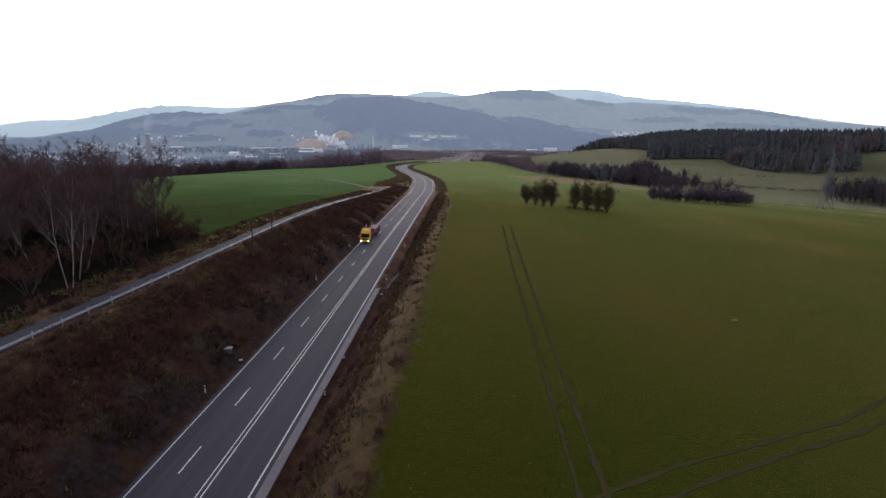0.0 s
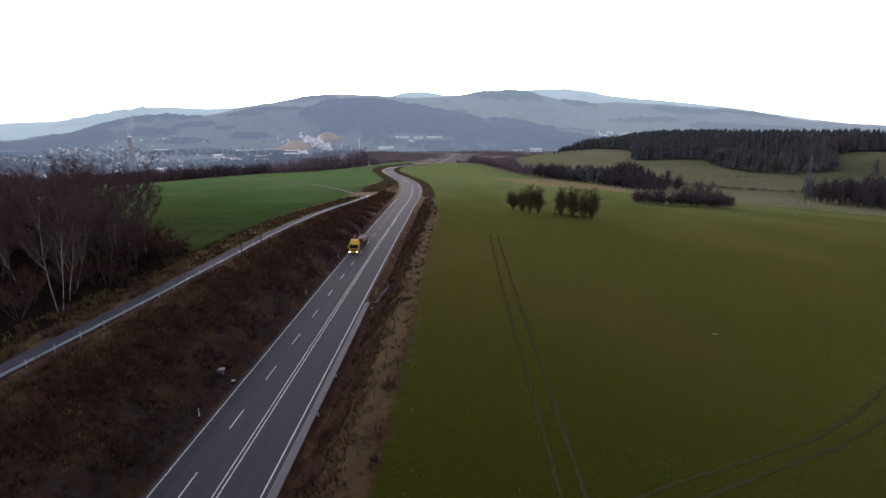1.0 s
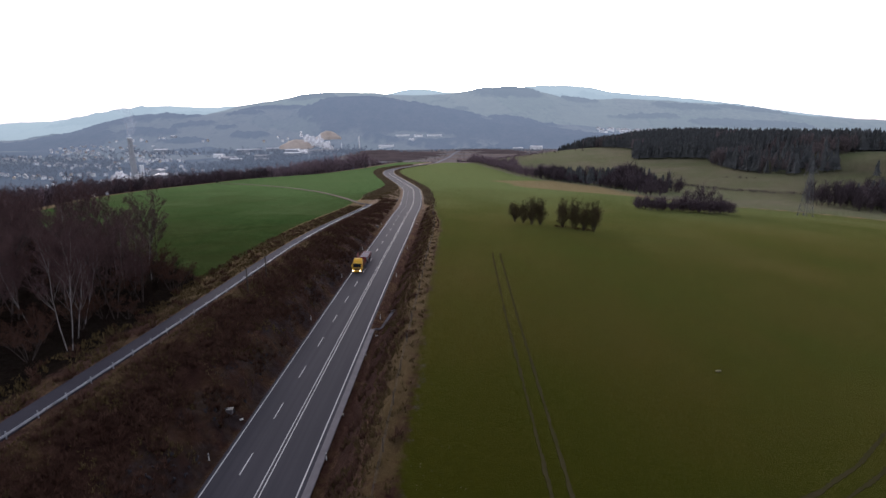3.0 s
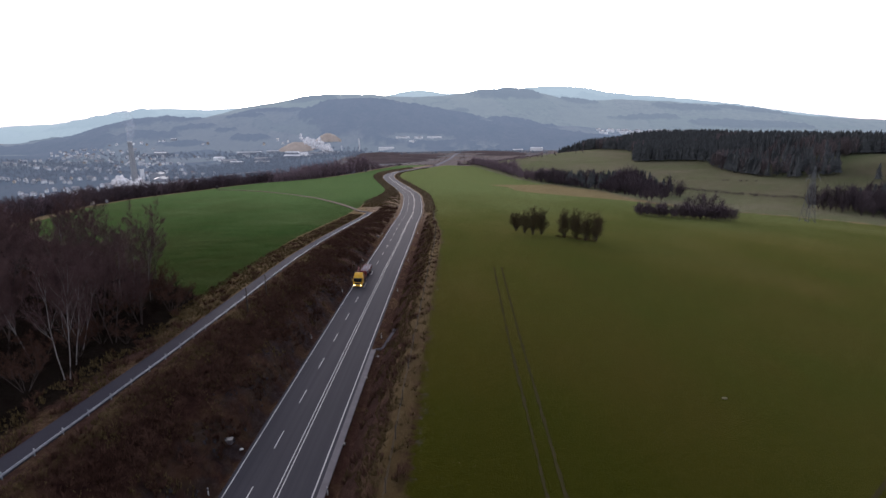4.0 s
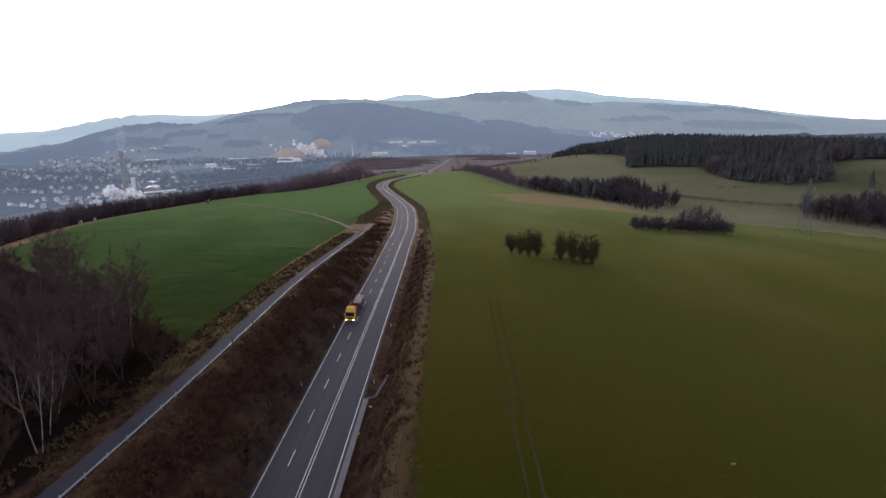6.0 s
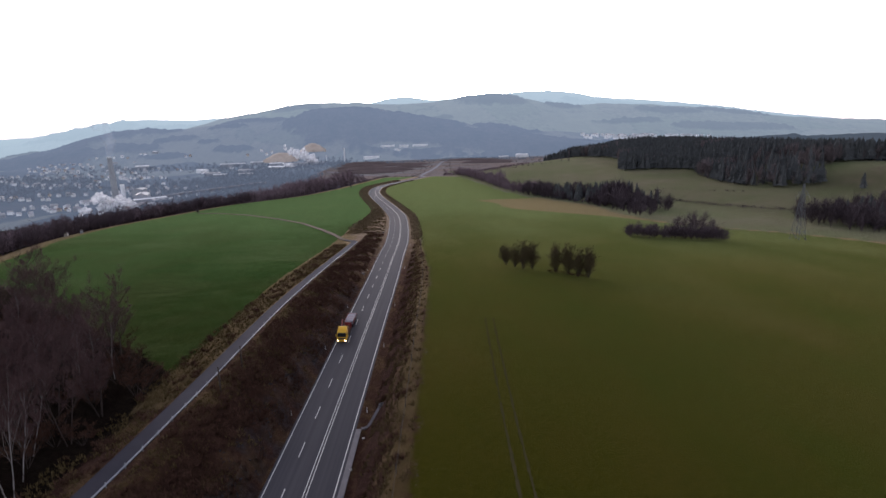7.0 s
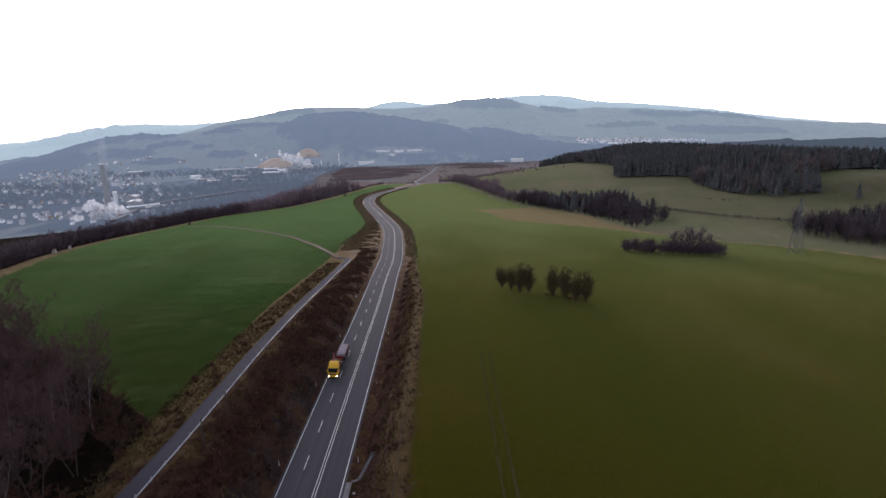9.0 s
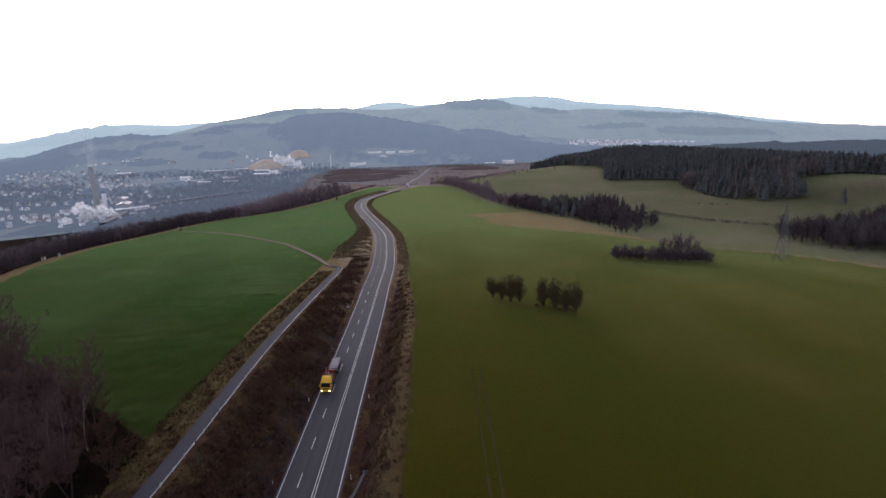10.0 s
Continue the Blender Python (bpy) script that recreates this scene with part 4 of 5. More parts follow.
meadow_pines = place(lambda x, y: (x > 292) & (y > 326 - 0.3 * (x - 262)) & (y < 376), 80, 88, (290, 420), (240, 370), 0.6, 1.1)
conifers("meadow_conifers", "dark conifers among the bare trees by the meadow", meadow_pines, 17.0, MAT_NEEDLE, 89, 6)
heather = place(lambda x, y: (x > 24) & (x < 190 - 0.05 * (y - 950)), 700, 77, (24, 190), (960, 1330), 0.5, 1.2)
scrub("dark_heath", "dense heath beside the road's end, paled by haze", "heath", heather, 4.5, MAT_HAZED_SLOPE_WOOD, 78, 22, 1.1, 0.9)
back = place(lambda x, y: np.abs(y - 1690 - 40 * np.sin(x * 0.017)) < 45, 520, 79, (-330, 380), (1580, 1790), 0.5, 1.2)
scrub("plateau_trees", "hazy row of bare trees behind the wasteland", "trees", back, 6.0, MAT_HAZED_VALLEY_WOOD, 80, 24, 0.9, 0.9)
pines = place(lambda x, y: (x > glide(FAR_EDGE, y) + 12) & (y > 480) & (y < 600) & (x < 225), 95, 86, (110, 230), (480, 600), 0.7, 1.1)
conifers("stream_pines", "dark conifers in the tree belt by the stream", pines, 16.0, MAT_NEEDLE, 87, 5)
for x, y, h, name in ((370, 451, 15, "meadow_spruce"), (-90, 655, 7.5, "field_spruce"), (-135, 700, 22.5, "slope_spruce")):
    conifers(name, "single dark spruce standing on open grass", [((x, y), gz(x, y), 1.0)], h, MAT_NEEDLE, int(h), 7, 10)

# dry grass and brambles on the banks


def tufts(name, label, category, spots, height, material, seed, blades=6, flat=0.5, width=0.05):
    r = np.random.RandomState(seed)
    n = len(spots)
    p = np.array([(x, y, z) for (x, y), z, h in spots])
    h = np.array([s[2] for s in spots]) * height
    p = np.repeat(p, blades, 0)
    h = np.repeat(h, blades)
    a = r.uniform(0, 2 * np.pi, n * blades)
    out = np.stack([np.cos(a), np.sin(a), np.zeros_like(a)], 1)
    side = np.stack([-np.sin(a), np.cos(a), np.zeros_like(a)], 1) * (width * r.uniform(0.6, 1.5, n * blades))[:, None]
    foot = p + out * (0.15 * h)[:, None] - np.array([0, 0, 0.05])
    tip = p + out * (flat * h * r.uniform(0.4, 1.3, n * blades))[:, None] + np.stack([0 * h, 0 * h, h * r.uniform(0.6, 1.1, n * blades)], 1)
    v = np.stack([foot - side, foot + side, tip], 1).reshape(-1, 3)
    f = np.arange(len(v)).reshape(-1, 3)
    return tagged(link_mesh(name, v, f.tolist(), material), label, category, kind="stuff")


def on_bank(x, y):
    d = x - road_x(y)
    lane = glide(LANE_LINE, y)
    left = (d < -9.0) & (((y > 296) & (x > road_x(y) - 13 - 16 * (1 - ease(296, 420, y)))) | (x > lane + 0.9) | ((x < lane - 3.8) & (x > lane - 10.5)))
    right = (d > 7.6) & (d < 13.6 + 2.6 * patchy(x, y, 0.31, 0.12) - 6.2 * ease(165, 300, y))
    turning = (y > 262) & (y < 294) & (x < -20.5) & (x > -42)
    return (left | right) & (x > 10 - 0.98 * y) & ~turning


def patchy(x, y, s, lo):
    """Soft-edged patches a few metres across."""
    w = np.sin(x * s * 5.1 + 1.7 * np.sin(y * s * 3.3)) + np.sin(y * s * 4.3 + 2.1 * np.sin(x * s * 2.9 + 1)) + 0.6 * np.sin((x + y) * s * 11)
    return w * 0.35 > lo


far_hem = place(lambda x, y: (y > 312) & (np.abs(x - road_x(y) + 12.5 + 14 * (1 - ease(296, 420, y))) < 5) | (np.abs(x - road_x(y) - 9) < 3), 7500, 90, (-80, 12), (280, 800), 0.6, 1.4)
tufts("far_verge_grass", "dry tan grass on the verges round the bend", "grass", far_hem, 0.8, MAT_HAZED_STRAW, 89, 6, 0.8, 0.12)
gs = place(lambda x, y: on_bank(x, y) & ((patchy(x, y, 0.09, -0.1) & (x < glide(LANE_LINE, y) + 6)) | patchy(x, y, 0.16, 0.22) | (x - road_x(y) > 10.2) | ((x < glide(LANE_LINE, y) - 3) & ((y > 96) | patchy(x, y, 0.2, 0.3)))), 20000, 91, (-46, 19), (20, 420), 0.5, 1.3)
tufts("bank_grass", "dry straw-coloured grass tufts on the road banks", "grass", gs, 0.55, MAT_STRAW, 92, 6, 0.7, 0.06)
bs = place(lambda x, y: on_bank(x, y) & ~patchy(x, y, 0.09, 0.1) & ((x < 0) & (x > glide(LANE_LINE, y)) | patchy(x, y, 0.21, 0.25)), 8000, 93, (-46, 19), (20, 300), 0.5, 1.4)
tufts("bank_brambles", "dark withered brambles covering the road banks", "brambles", bs, 0.8, MAT_BRAMBLE, 94, 12, 0.9, 0.05)
ss = place(lambda x, y: (x - road_x(y) < -9.5) & (x > glide(LANE_LINE, np.minimum(y, 285)) + 2.2) & (y > 30) & (patchy(x, y, 0.05, -0.15) | ((x > glide(LANE_LINE, np.minimum(y, 285)) + 3.5) & (x < -11.5))), 1250, 95, (-60, 0), (30, 420), 0.35, 1.2)
ss = [q for q in ss if q[0][1] < 262 or (q[2] < 0.6 and q[0][1] < 300)]
scrub("bank_bushes", "low leafless bushes on the left road bank", "bushes", ss, 2.0, MAT_BRAMBLE, 96, 40, 1.3, 0.20)
ss = place(lambda x, y: (x - road_x(y) > 8.0) & (x - road_x(y) < 13), 150, 97, (-60, 20), (30, 560), 0.4, 1.1)
scrub("verge_bushes", "small leafless bushes on the right road verge", "bushes", ss, 1.8, MAT_BRAMBLE, 98, 34, 1.3, 0.28)


def rocks(name, label, spots, seed):
    r = np.random.RandomState(seed)
    bm = bmesh.new()
    for (x, y), z, h in spots:
        m = Matrix.Translation((x, y, z)) @ Euler(r.uniform(0, 6, 3).tolist()).to_matrix().to_4x4() @ Matrix.Diagonal((0.6 * h, 0.32 * h, 0.18 * h, 1))
        g = bmesh.ops.create_icosphere(bm, subdivisions=1, radius=1, matrix=m)
        for q in g["verts"]:
            q.co += Vector(r.uniform(-0.12, 0.12, 3).tolist()) * h
    me = bpy.data.meshes.new(name)
    bm.to_mesh(me)
    bm.free()
    me.materials.append(MAT_ROCK)
    return tagged(new(name, me), label, "rocks", kind="stuff")


rk = place(lambda x, y: (x < -8.6) & (x > -14) & patchy(x, y, 0.12, 0.1), 420, 99, (-14, -8), (36, 175), 0.15, 0.70)
rocks("bank_rocks", "grey slate rocks showing through the bank's foot", rk, 100)

def drilled(n, seed, fn, yr, xr):
    """Feet of crop plants, in drilled rows 0.4 m apart that run up the field."""
    r = np.random.RandomState(seed)
    xs, ys = r.uniform(*xr, n), r.uniform(*yr, n)
    xs = np.round(xs / 0.4) * 0.4 + r.normal(0, 0.05, n)
    k = fn(xs, ys)
    xs, ys = xs[k], ys[k]
    return [((x, y), z, h) for x, y, z, h in zip(xs, ys, ground_z(xs, ys), r.uniform(0.6, 1.3, len(xs)))]


st = drilled(90, 113, lambda x, y: (x > 19) & (x < 24 + 0.86 * y), (28, 110), (18, 110)) + drilled(150, 114, lambda x, y: (x > 17) & (x < 20.5 + 0.06 * y), (26, 78), (17, 26)) + drilled(60, 115, lambda x, y: x > 20, (26, 40), (20, 60))
MAT_STONE = surface("pale_stone", (0.25, 0.22, 0.13), (0.16, 0.145, 0.08), 2, 10, 0.9)
bm = bmesh.new()
for (x, y), z, h in st:
    bmesh.ops.create_icosphere(bm, subdivisions=1, radius=0.034 * h, matrix=Matrix.Translation((x, y, z + 0.03)) @ Matrix.Diagonal((1.3, 0.9, 0.7, 1)))
me = bpy.data.meshes.new("field_stones")
bm.to_mesh(me)
bm.free()
me.materials.append(MAT_STONE)
tagged(new("field_stones", me), "small pale stones lying on the crop", "stones", kind="stuff")

bp = place(lambda x, y: (np.abs((y - 190.5) + 0.75 * (x - 64)) < 1.6) & (x > 58.5) & (x < 70), 70, 121, (58, 71), (180, 200), 0.4, 1.0)
scrub("brush_pile", "dark heap of cut branches below the field trees", "brush", bp, 1.6, MAT_BRAMBLE, 122, 22, 1.8, 0.3)
STREAM = ((330, 372), (380, 318), (430, 282), (480, 255), (530, 238))
sr = place(lambda x, y: np.abs(x - glide(STREAM, y)) < 5, 620, 123, (225, 385), (335, 530), 0.4, 1.1)
scrub("stream_rushes", "low brown rushes along the meadow stream", "rushes", sr, 2.2, MAT_BELT, 124, 20, 1.5, 0.3)
mb = [((x, y), gz(x, y), k) for x, y, k in ((290, 534, 1.0), (296, 521, 1.3), (300, 518, 1.0), (306, 512, 0.8), (288, 538, 0.7), (246, 585, 0.8))]
scrub("meadow_bushes", "low dark bushes dotted over the meadow", "bushes", mb, 2.6, MAT_BARE_FAR, 125, 60, 1.9, 0.3)

# ---------------------------------------------------------------- the yellow lorry and its trailer
MAT_YELLOW = surface("yellow_paint", (0.82, 0.46, 0.012), (0.72, 0.39, 0.010), 0.8, 8, 0.35, relief=0.05, spec=0.5)
MAT_RED = surface("red_paint", (0.20, 0.020, 0.018), (0.13, 0.014, 0.013), 1, 8, 0.5)
MAT_DARK = surface("dark_metal", (0.035, 0.032, 0.034), (0.055, 0.050, 0.050), 1, 8, 0.6)
MAT_TYRE = surface("tyre_rubber", (0.018, 0.018, 0.019), (0.028, 0.027, 0.027), 2, 10, 0.9)
MAT_RIM = surface("wheel_steel", (0.30, 0.30, 0.31), (0.18, 0.18, 0.19), 2, 10, 0.5, 0.5)
MAT_TARP = surface("grey_sheeting", (0.27, 0.285, 0.33), (0.19, 0.20, 0.24), 0.9, 6, 0.7)
MAT_TIMBER = surface("load_timber", (0.24, 0.16, 0.085), (0.15, 0.10, 0.055), 1.5, 9, 0.85)
MAT_GLASS = surface("dark_glass", (0.010, 0.011, 0.014), (0.014, 0.015, 0.018), 1, 5, 0.35, relief=0.0, spec=0.05)
MAT_LAMP, _n1, _l1, _p1 = nodes_of("headlight_glow")
_p1.inputs["Base Color"].default_value = (0.9, 0.88, 0.7, 1)
_p1.inputs["Emission Color"].default_value = (1.0, 0.90, 0.55, 1)
_p1.inputs["Emission Strength"].default_value = 6.0


def prism(profile, width, bevel=0.0):
    """A solid from a side outline (y, z), of that width across x."""
    bm = bmesh.new()
    a = [bm.verts.new((-width / 2, y, z)) for y, z in profile]
    b = [bm.verts.new((width / 2, y, z)) for y, z in profile]
    bm.faces.new(a)
    bm.faces.new(b[::-1])
    for i in range(len(profile)):
        j = (i + 1) % len(profile)
        bm.faces.new((a[j], a[i], b[i], b[j]))
    bmesh.ops.recalc_face_normals(bm, faces=bm.faces)
    if bevel:
        bmesh.ops.bevel(bm, geom=list(bm.edges), offset=bevel, segments=2, affect="EDGES")
    return bm


def wheel(parent, x, y, r=0.5, w=0.32):
    hub = new("wheel")
    hub.parent = parent
    hub.location = (x, y, r)
    bm = bmesh.new()
    bmesh.ops.create_cone(bm, cap_ends=True, segments=20, radius1=r, radius2=r, depth=w, matrix=Matrix.Rotation(math.pi / 2, 4, "Y"))
    bmesh.ops.bevel(bm, geom=[e for e in bm.edges if len(e.link_faces) == 2 and e.calc_face_angle() > 1], offset=0.05, segments=2, affect="EDGES")
    me = bpy.data.meshes.new("wheel")
    bm.to_mesh(me)
    bm.free()
    me.materials.append(MAT_TYRE)
    bpy.data.objects.remove(hub)
    hub = new("wheel", me)
    hub.parent = parent
    hub.location = (x, y, r)
    bm = bmesh.new()
    bmesh.ops.create_cone(bm, cap_ends=True, segments=14, radius1=r * 0.55, radius2=r * 0.5, depth=w + 0.03, matrix=Matrix.Rotation(math.pi / 2, 4, "Y"))
    part("rim", bm, MAT_RIM, hub, "grey steel rim")
    return hub


TRUCK_Y = 139.2
_ty = math.degrees(math.atan2(road_z(TRUCK_Y + 8) - road_z(TRUCK_Y), 8.0))
truck_pose = pose(-5.0, TRUCK_Y, float(road_z(TRUCK_Y)) + 0.04 - 0.0384 * 5.0, 0, 0, 180) @ pose(0, 0, 0, -_ty, -2.2, 0)
lorry = thing("timber_lorry", "yellow timber lorry with headlights on and red crane", "lorry", m=truck_pose)
part("cab", prism([(0, 0.75), (0.06, 1.5), (-0.22, 2.55), (-0.5, 2.95), (-2.15, 2.95), (-2.2, 0.75)], 2.46, 0.07), MAT_YELLOW, lorry, "yellow painted driver's cab")
part("roof_spoiler", prism([(-0.55, 2.93), (-0.95, 3.35), (-1.7, 3.72), (-2.15, 3.75), (-2.15, 2.93)], 2.2, 0.06), MAT_YELLOW, lorry)
part("windscreen", prism([(0.055, 1.62), (-0.21, 2.52), (-0.24, 2.52), (0.02, 1.62)], 2.18), MAT_GLASS, lorry, "dark glass windscreen")
part("sun_visor", boxes((0, -0.22, 2.55, 2.3, 0.34, 0.10), bevel=0.02), MAT_DARK, lorry)
part("grille", boxes((0, 0.05, 0.98, 1.7, 0.06, 0.42), (0, 0.07, 1.06, 1.6, 0.04, 0.05), (0, 0.07, 1.20, 1.6, 0.04, 0.05)), MAT_DARK, lorry, "dark ribbed radiator grille")
part("bumper", boxes((0, -0.05, 0.42, 2.46, 0.42, 0.40), bevel=0.05), MAT_YELLOW, lorry)
for sx in (-1, 1):
    part("side_window", boxes((sx * 1.232, -0.85, 1.7, 0.03, 0.95, 0.75)), MAT_GLASS, lorry)
    part("headlight", boxes((sx * 0.95, 0.165, 0.60, 0.36, 0.05, 0.22), bevel=0.02), MAT_LAMP, lorry, "glowing headlight")
    part("mirror", boxes((sx * 1.42, 0.02, 1.75, 0.20, 0.10, 0.62), bevel=0.03), MAT_YELLOW, lorry)
    part("step", boxes((sx * 1.12, -1.0, 0.40, 0.25, 0.6, 0.34), bevel=0.02), MAT_DARK, lorry)
    part("fuel_tank", boxes((sx * 0.98, -3.1, 0.5, 0.5, 1.1, 0.5), bevel=0.08), MAT_RIM, lorry)
    part("frame_rail", boxes((sx * 0.42, -5.1, 0.72, 0.12, 6.4, 0.26)), MAT_DARK, lorry)
    for y in (-1.25, -5.4, -6.75):
        wheel(lorry, sx * 1.05, y)
    for y in (-3.2, -4.6, -6.0, -7.6):
        part("stake", rods(((sx * 1.18, y, 1.15), (sx * 1.22, y, 2.75), 0.055, 0.05)), MAT_RED, lorry, "dark red steel stake")
part("load_bed", boxes((0, -5.4, 0.98, 2.4, 5.6, 0.16)), MAT_DARK, lorry)
part("headboard", boxes((0, -2.66, 1.1, 2.4, 0.10, 1.7), bevel=0.02), MAT_TIMBER, lorry)
for k, (x, z) in enumerate([(-0.85, 1.35), (-0.45, 1.33), (0.0, 1.36), (0.42, 1.34), (0.84, 1.35), (-0.62, 1.72), (-0.2, 1.70), (0.3, 1.72), (0.7, 1.70)]):
    part("log", rods(((x, -3.0 - 0.1 * (k % 3), z), (x, -7.7 - 0.12 * (k % 4), z), 0.21, 0.17, 8)), MAT_TIMBER, lorry)
part("crane_column", rods(((0.35, -2.95, 1.0), (0.35, -2.95, 3.3), 0.30, 0.24, 10)), MAT_RED, lorry, "red loading crane column")
part("crane_boom", rods(((0.35, -2.95, 3.1), (0.75, -5.6, 4.25), 0.22, 0.17, 8)), MAT_RED, lorry, "red loading crane boom")
part("crane_jib", rods(((0.75, -5.6, 4.25), (0.55, -3.5, 3.3), 0.15, 0.12, 8)), MAT_RED, lorry)
part("crane_ram", rods(((0.35, -3.1, 2.2), (0.6, -4.4, 3.65), 0.07, 0.07, 6)), MAT_RIM, lorry)
part("grapple", boxes((0.55, -3.5, 2.4, 0.75, 0.8, 0.9), (0.55, -4.0, 2.2, 0.5, 0.25, 1.0), bevel=0.10), MAT_RED, lorry)
part("winch_frame", boxes((-0.2, -7.9, 1.1, 1.7, 0.5, 1.5), (-0.6, -7.5, 1.9, 0.3, 1.0, 0.3), bevel=0.08), MAT_RED, lorry, "dark red winch frame at the load bed's end")
part("rear_bar", boxes((0, -8.45, 0.6, 2.3, 0.12, 0.2)), MAT_RED, lorry)

trailer = thing("flat_trailer", "flat trailer with grey sheeted load and red sideboards", "trailer", m=truck_pose @ pose(0, -10.2, 0))
part("chassis", boxes((0, -3.2, 0.72, 1.1, 6.6, 0.26), (0, 0.6, 0.62, 0.14, 2.2, 0.12)), MAT_DARK, trailer)
part("deck", boxes((0, -3.3, 1.0, 2.48, 6.6, 0.14), bevel=0.02), MAT_DARK, trailer)
for k in range(5):
    part("sheeted_pack", boxes((-0.1, -0.72 - 1.30 * k, 1.14, 2.1, 1.26, 0.92 + 0.04 * (k % 2)), bevel=0.06), MAT_TARP, trailer, "grey sheeted pack")
    part("strap", boxes((-0.1, -0.72 - 1.30 * k, 1.14, 2.16, 0.22, 0.985 + 0.04 * (k % 2)), bevel=0.03), MAT_RED, trailer, "red lashing strap")
for sx in (-1, 1):
    for k in range(5):
        part("sideboard", boxes((sx * 1.21, -0.72 - 1.30 * k, 1.14, 0.06, 0.5, 0.95)), MAT_RED, trailer, "red sideboard strip")
    for y in (-0.9, -4.4, -5.6):
        wheel(trailer, sx * 1.05, y, 0.46, 0.3)
part("tail_board", boxes((0, -6.62, 0.7, 2.4, 0.06, 0.5)), MAT_RED, trailer)

# ---------------------------------------------------------------- roadside furniture
MAT_POST = surface("white_plastic", (0.70, 0.70, 0.68), (0.55, 0.55, 0.53), 2, 15, 0.5)
MAT_BAND = surface("black_plastic", (0.02, 0.02, 0.02), (0.03, 0.03, 0.03), 2, 15, 0.5)
MAT_WOOD = surface("weathered_wood", (0.075, 0.060, 0.050), (0.045, 0.036, 0.031), 2, 14, 0.9)
delineator = thing("delineator_post", "white roadside marker post with black band", "marker post", "marker posts along the road", at(-8.35, 58.3))
part("shaft", boxes((0, 0, -0.1, 0.13, 0.11, 1.1), bevel=0.02), MAT_POST, delineator)
part("band", boxes((0, 0, 0.66, 0.136, 0.116, 0.22)), MAT_BAND, delineator, "black band")
part("reflector", boxes((0, -0.062, 0.70, 0.05, 0.012, 0.14)), MAT_RIM, delineator)
first = True
for y in (58.3, 105.0, 135.5, 167.0, 213, 262, 312, 362, 412):
    for d in (-8.35, 6.15):
        if first:
            first = False
            continue
        x = float(road_x(y)) + d
        copy_thing(delineator, at(x, y, rng.uniform(-8, 8), 0, rng.uniform(-4, 4)))

inlet = thing("drain_inlet", "weathered white concrete drain inlet at the bank's foot", "drain", "drain inlets", at(-9.3, 66.9, 8))
part("box", boxes((0, 0, -0.2, 0.85, 0.65, 0.7), bevel=0.03), MAT_GUTTER, inlet)
part("cover_slab", boxes((0.05, 0, 0.5, 0.95, 0.75, 0.10), bevel=0.03), MAT_CONCRETE, inlet, "pale cover slab")
part("grate", boxes(*[(0.62, -0.3 + 0.15 * k, 0.1, 0.05, 0.04, 0.45) for k in range(5)]), MAT_DARK, inlet)
for y, d, t in ((205, -9.0, 3), (303, -9.4, 6), (398, -9.6, 22)):
    copy_thing(inlet, at(float(road_x(y)) + d, y, t))
slab = thing("fallen_slab", "small pale concrete slab lying in the ditch", "slab", m=at(-8.2, 67.6, 25))
part("slab_body", boxes((0, 0, 0, 0.75, 0.35, 0.12), bevel=0.02), MAT_POST, slab)

chute = thing("drain_chute", "pale concrete drain chute leading off the gutter", "drain chute")
cs = np.linspace(0, 1, 16)
cx = 5.9 + 2.9 * cs
cy = 99.2 + 4.6 * cs**1.3
cv, cf = [], []
for k in range(16):
    dx, dy = np.gradient(cx)[k], np.gradient(cy)[k]
    nx, ny = dy / math.hypot(dx, dy), -dx / math.hypot(dx, dy)
    z = max(gz(cx[k] + o * nx, cy[k] + o * ny) for o in (-0.3, 0, 0.3))
    for o, h in ((-0.27, -0.2), (-0.27, 0.10), (-0.19, 0.10), (-0.12, 0.03), (0.12, 0.03), (0.19, 0.10), (0.27, 0.10), (0.27, -0.2)):
        cv.append((cx[k] + o * nx, cy[k] + o * ny, z + h))
    if k:
        cf += [((k - 1) * 8 + m, (k - 1) * 8 + m + 1, k * 8 + m + 1, k * 8 + m) for m in range(7)]
link_mesh("channel", cv, cf, MAT_GUTTER, chute)
bm = bmesh.new()
for k in range(12):
    a = 2 * math.pi * k / 12
    box(bm, 0, 0, -0.3, 0.12, 0.26, 0.62, m=pose(9.1, 104.2, gz(9.1, 104.2)) @ pose(0.45 * math.cos(a), 0.45 * math.sin(a), 0, 0, 0, math.degrees(a)))
part("shaft_ring", bm, MAT_GUTTER, chute)
for x, y in ((5.95, 68.3), (6.6, 96.6), (5.9, 87.5)):
    ob = thing("gully_cover", "small pale gully cover beside the gutter", "gully", "gully covers", at(x, y, 10))
    part("frame", boxes((0, 0, -0.05, 0.5, 0.4, 0.22), bevel=0.02), MAT_CONCRETE, ob)

# guard rail along the lane
rail = thing("guard_rail", "grey steel guard rail along the farm lane", "guard rail")
rv, rf = [], []
sect = ((0.00, 0.44), (0.06, 0.47), (0.06, 0.54), (0.02, 0.58), (0.06, 0.62), (0.06, 0.69), (0.0, 0.72), (-0.02, 0.72), (-0.02, 0.44))
rys = np.arange(-20, 268, 2.0)
for i, y in enumerate(rys):
    x = float(glide(LANE_LINE, y))
    z = gz(x - 0.3, y)
    for o, h in sect:
        rv.append((x + o, y, z + h))
    if i:
        k = len(sect)
        rf += [((i - 1) * k + j, (i - 1) * k + (j + 1) % k, i * k + (j + 1) % k, i * k + j) for j in range(k)]
link_mesh("beam", rv, rf, MAT_STEEL, rail)
me = None
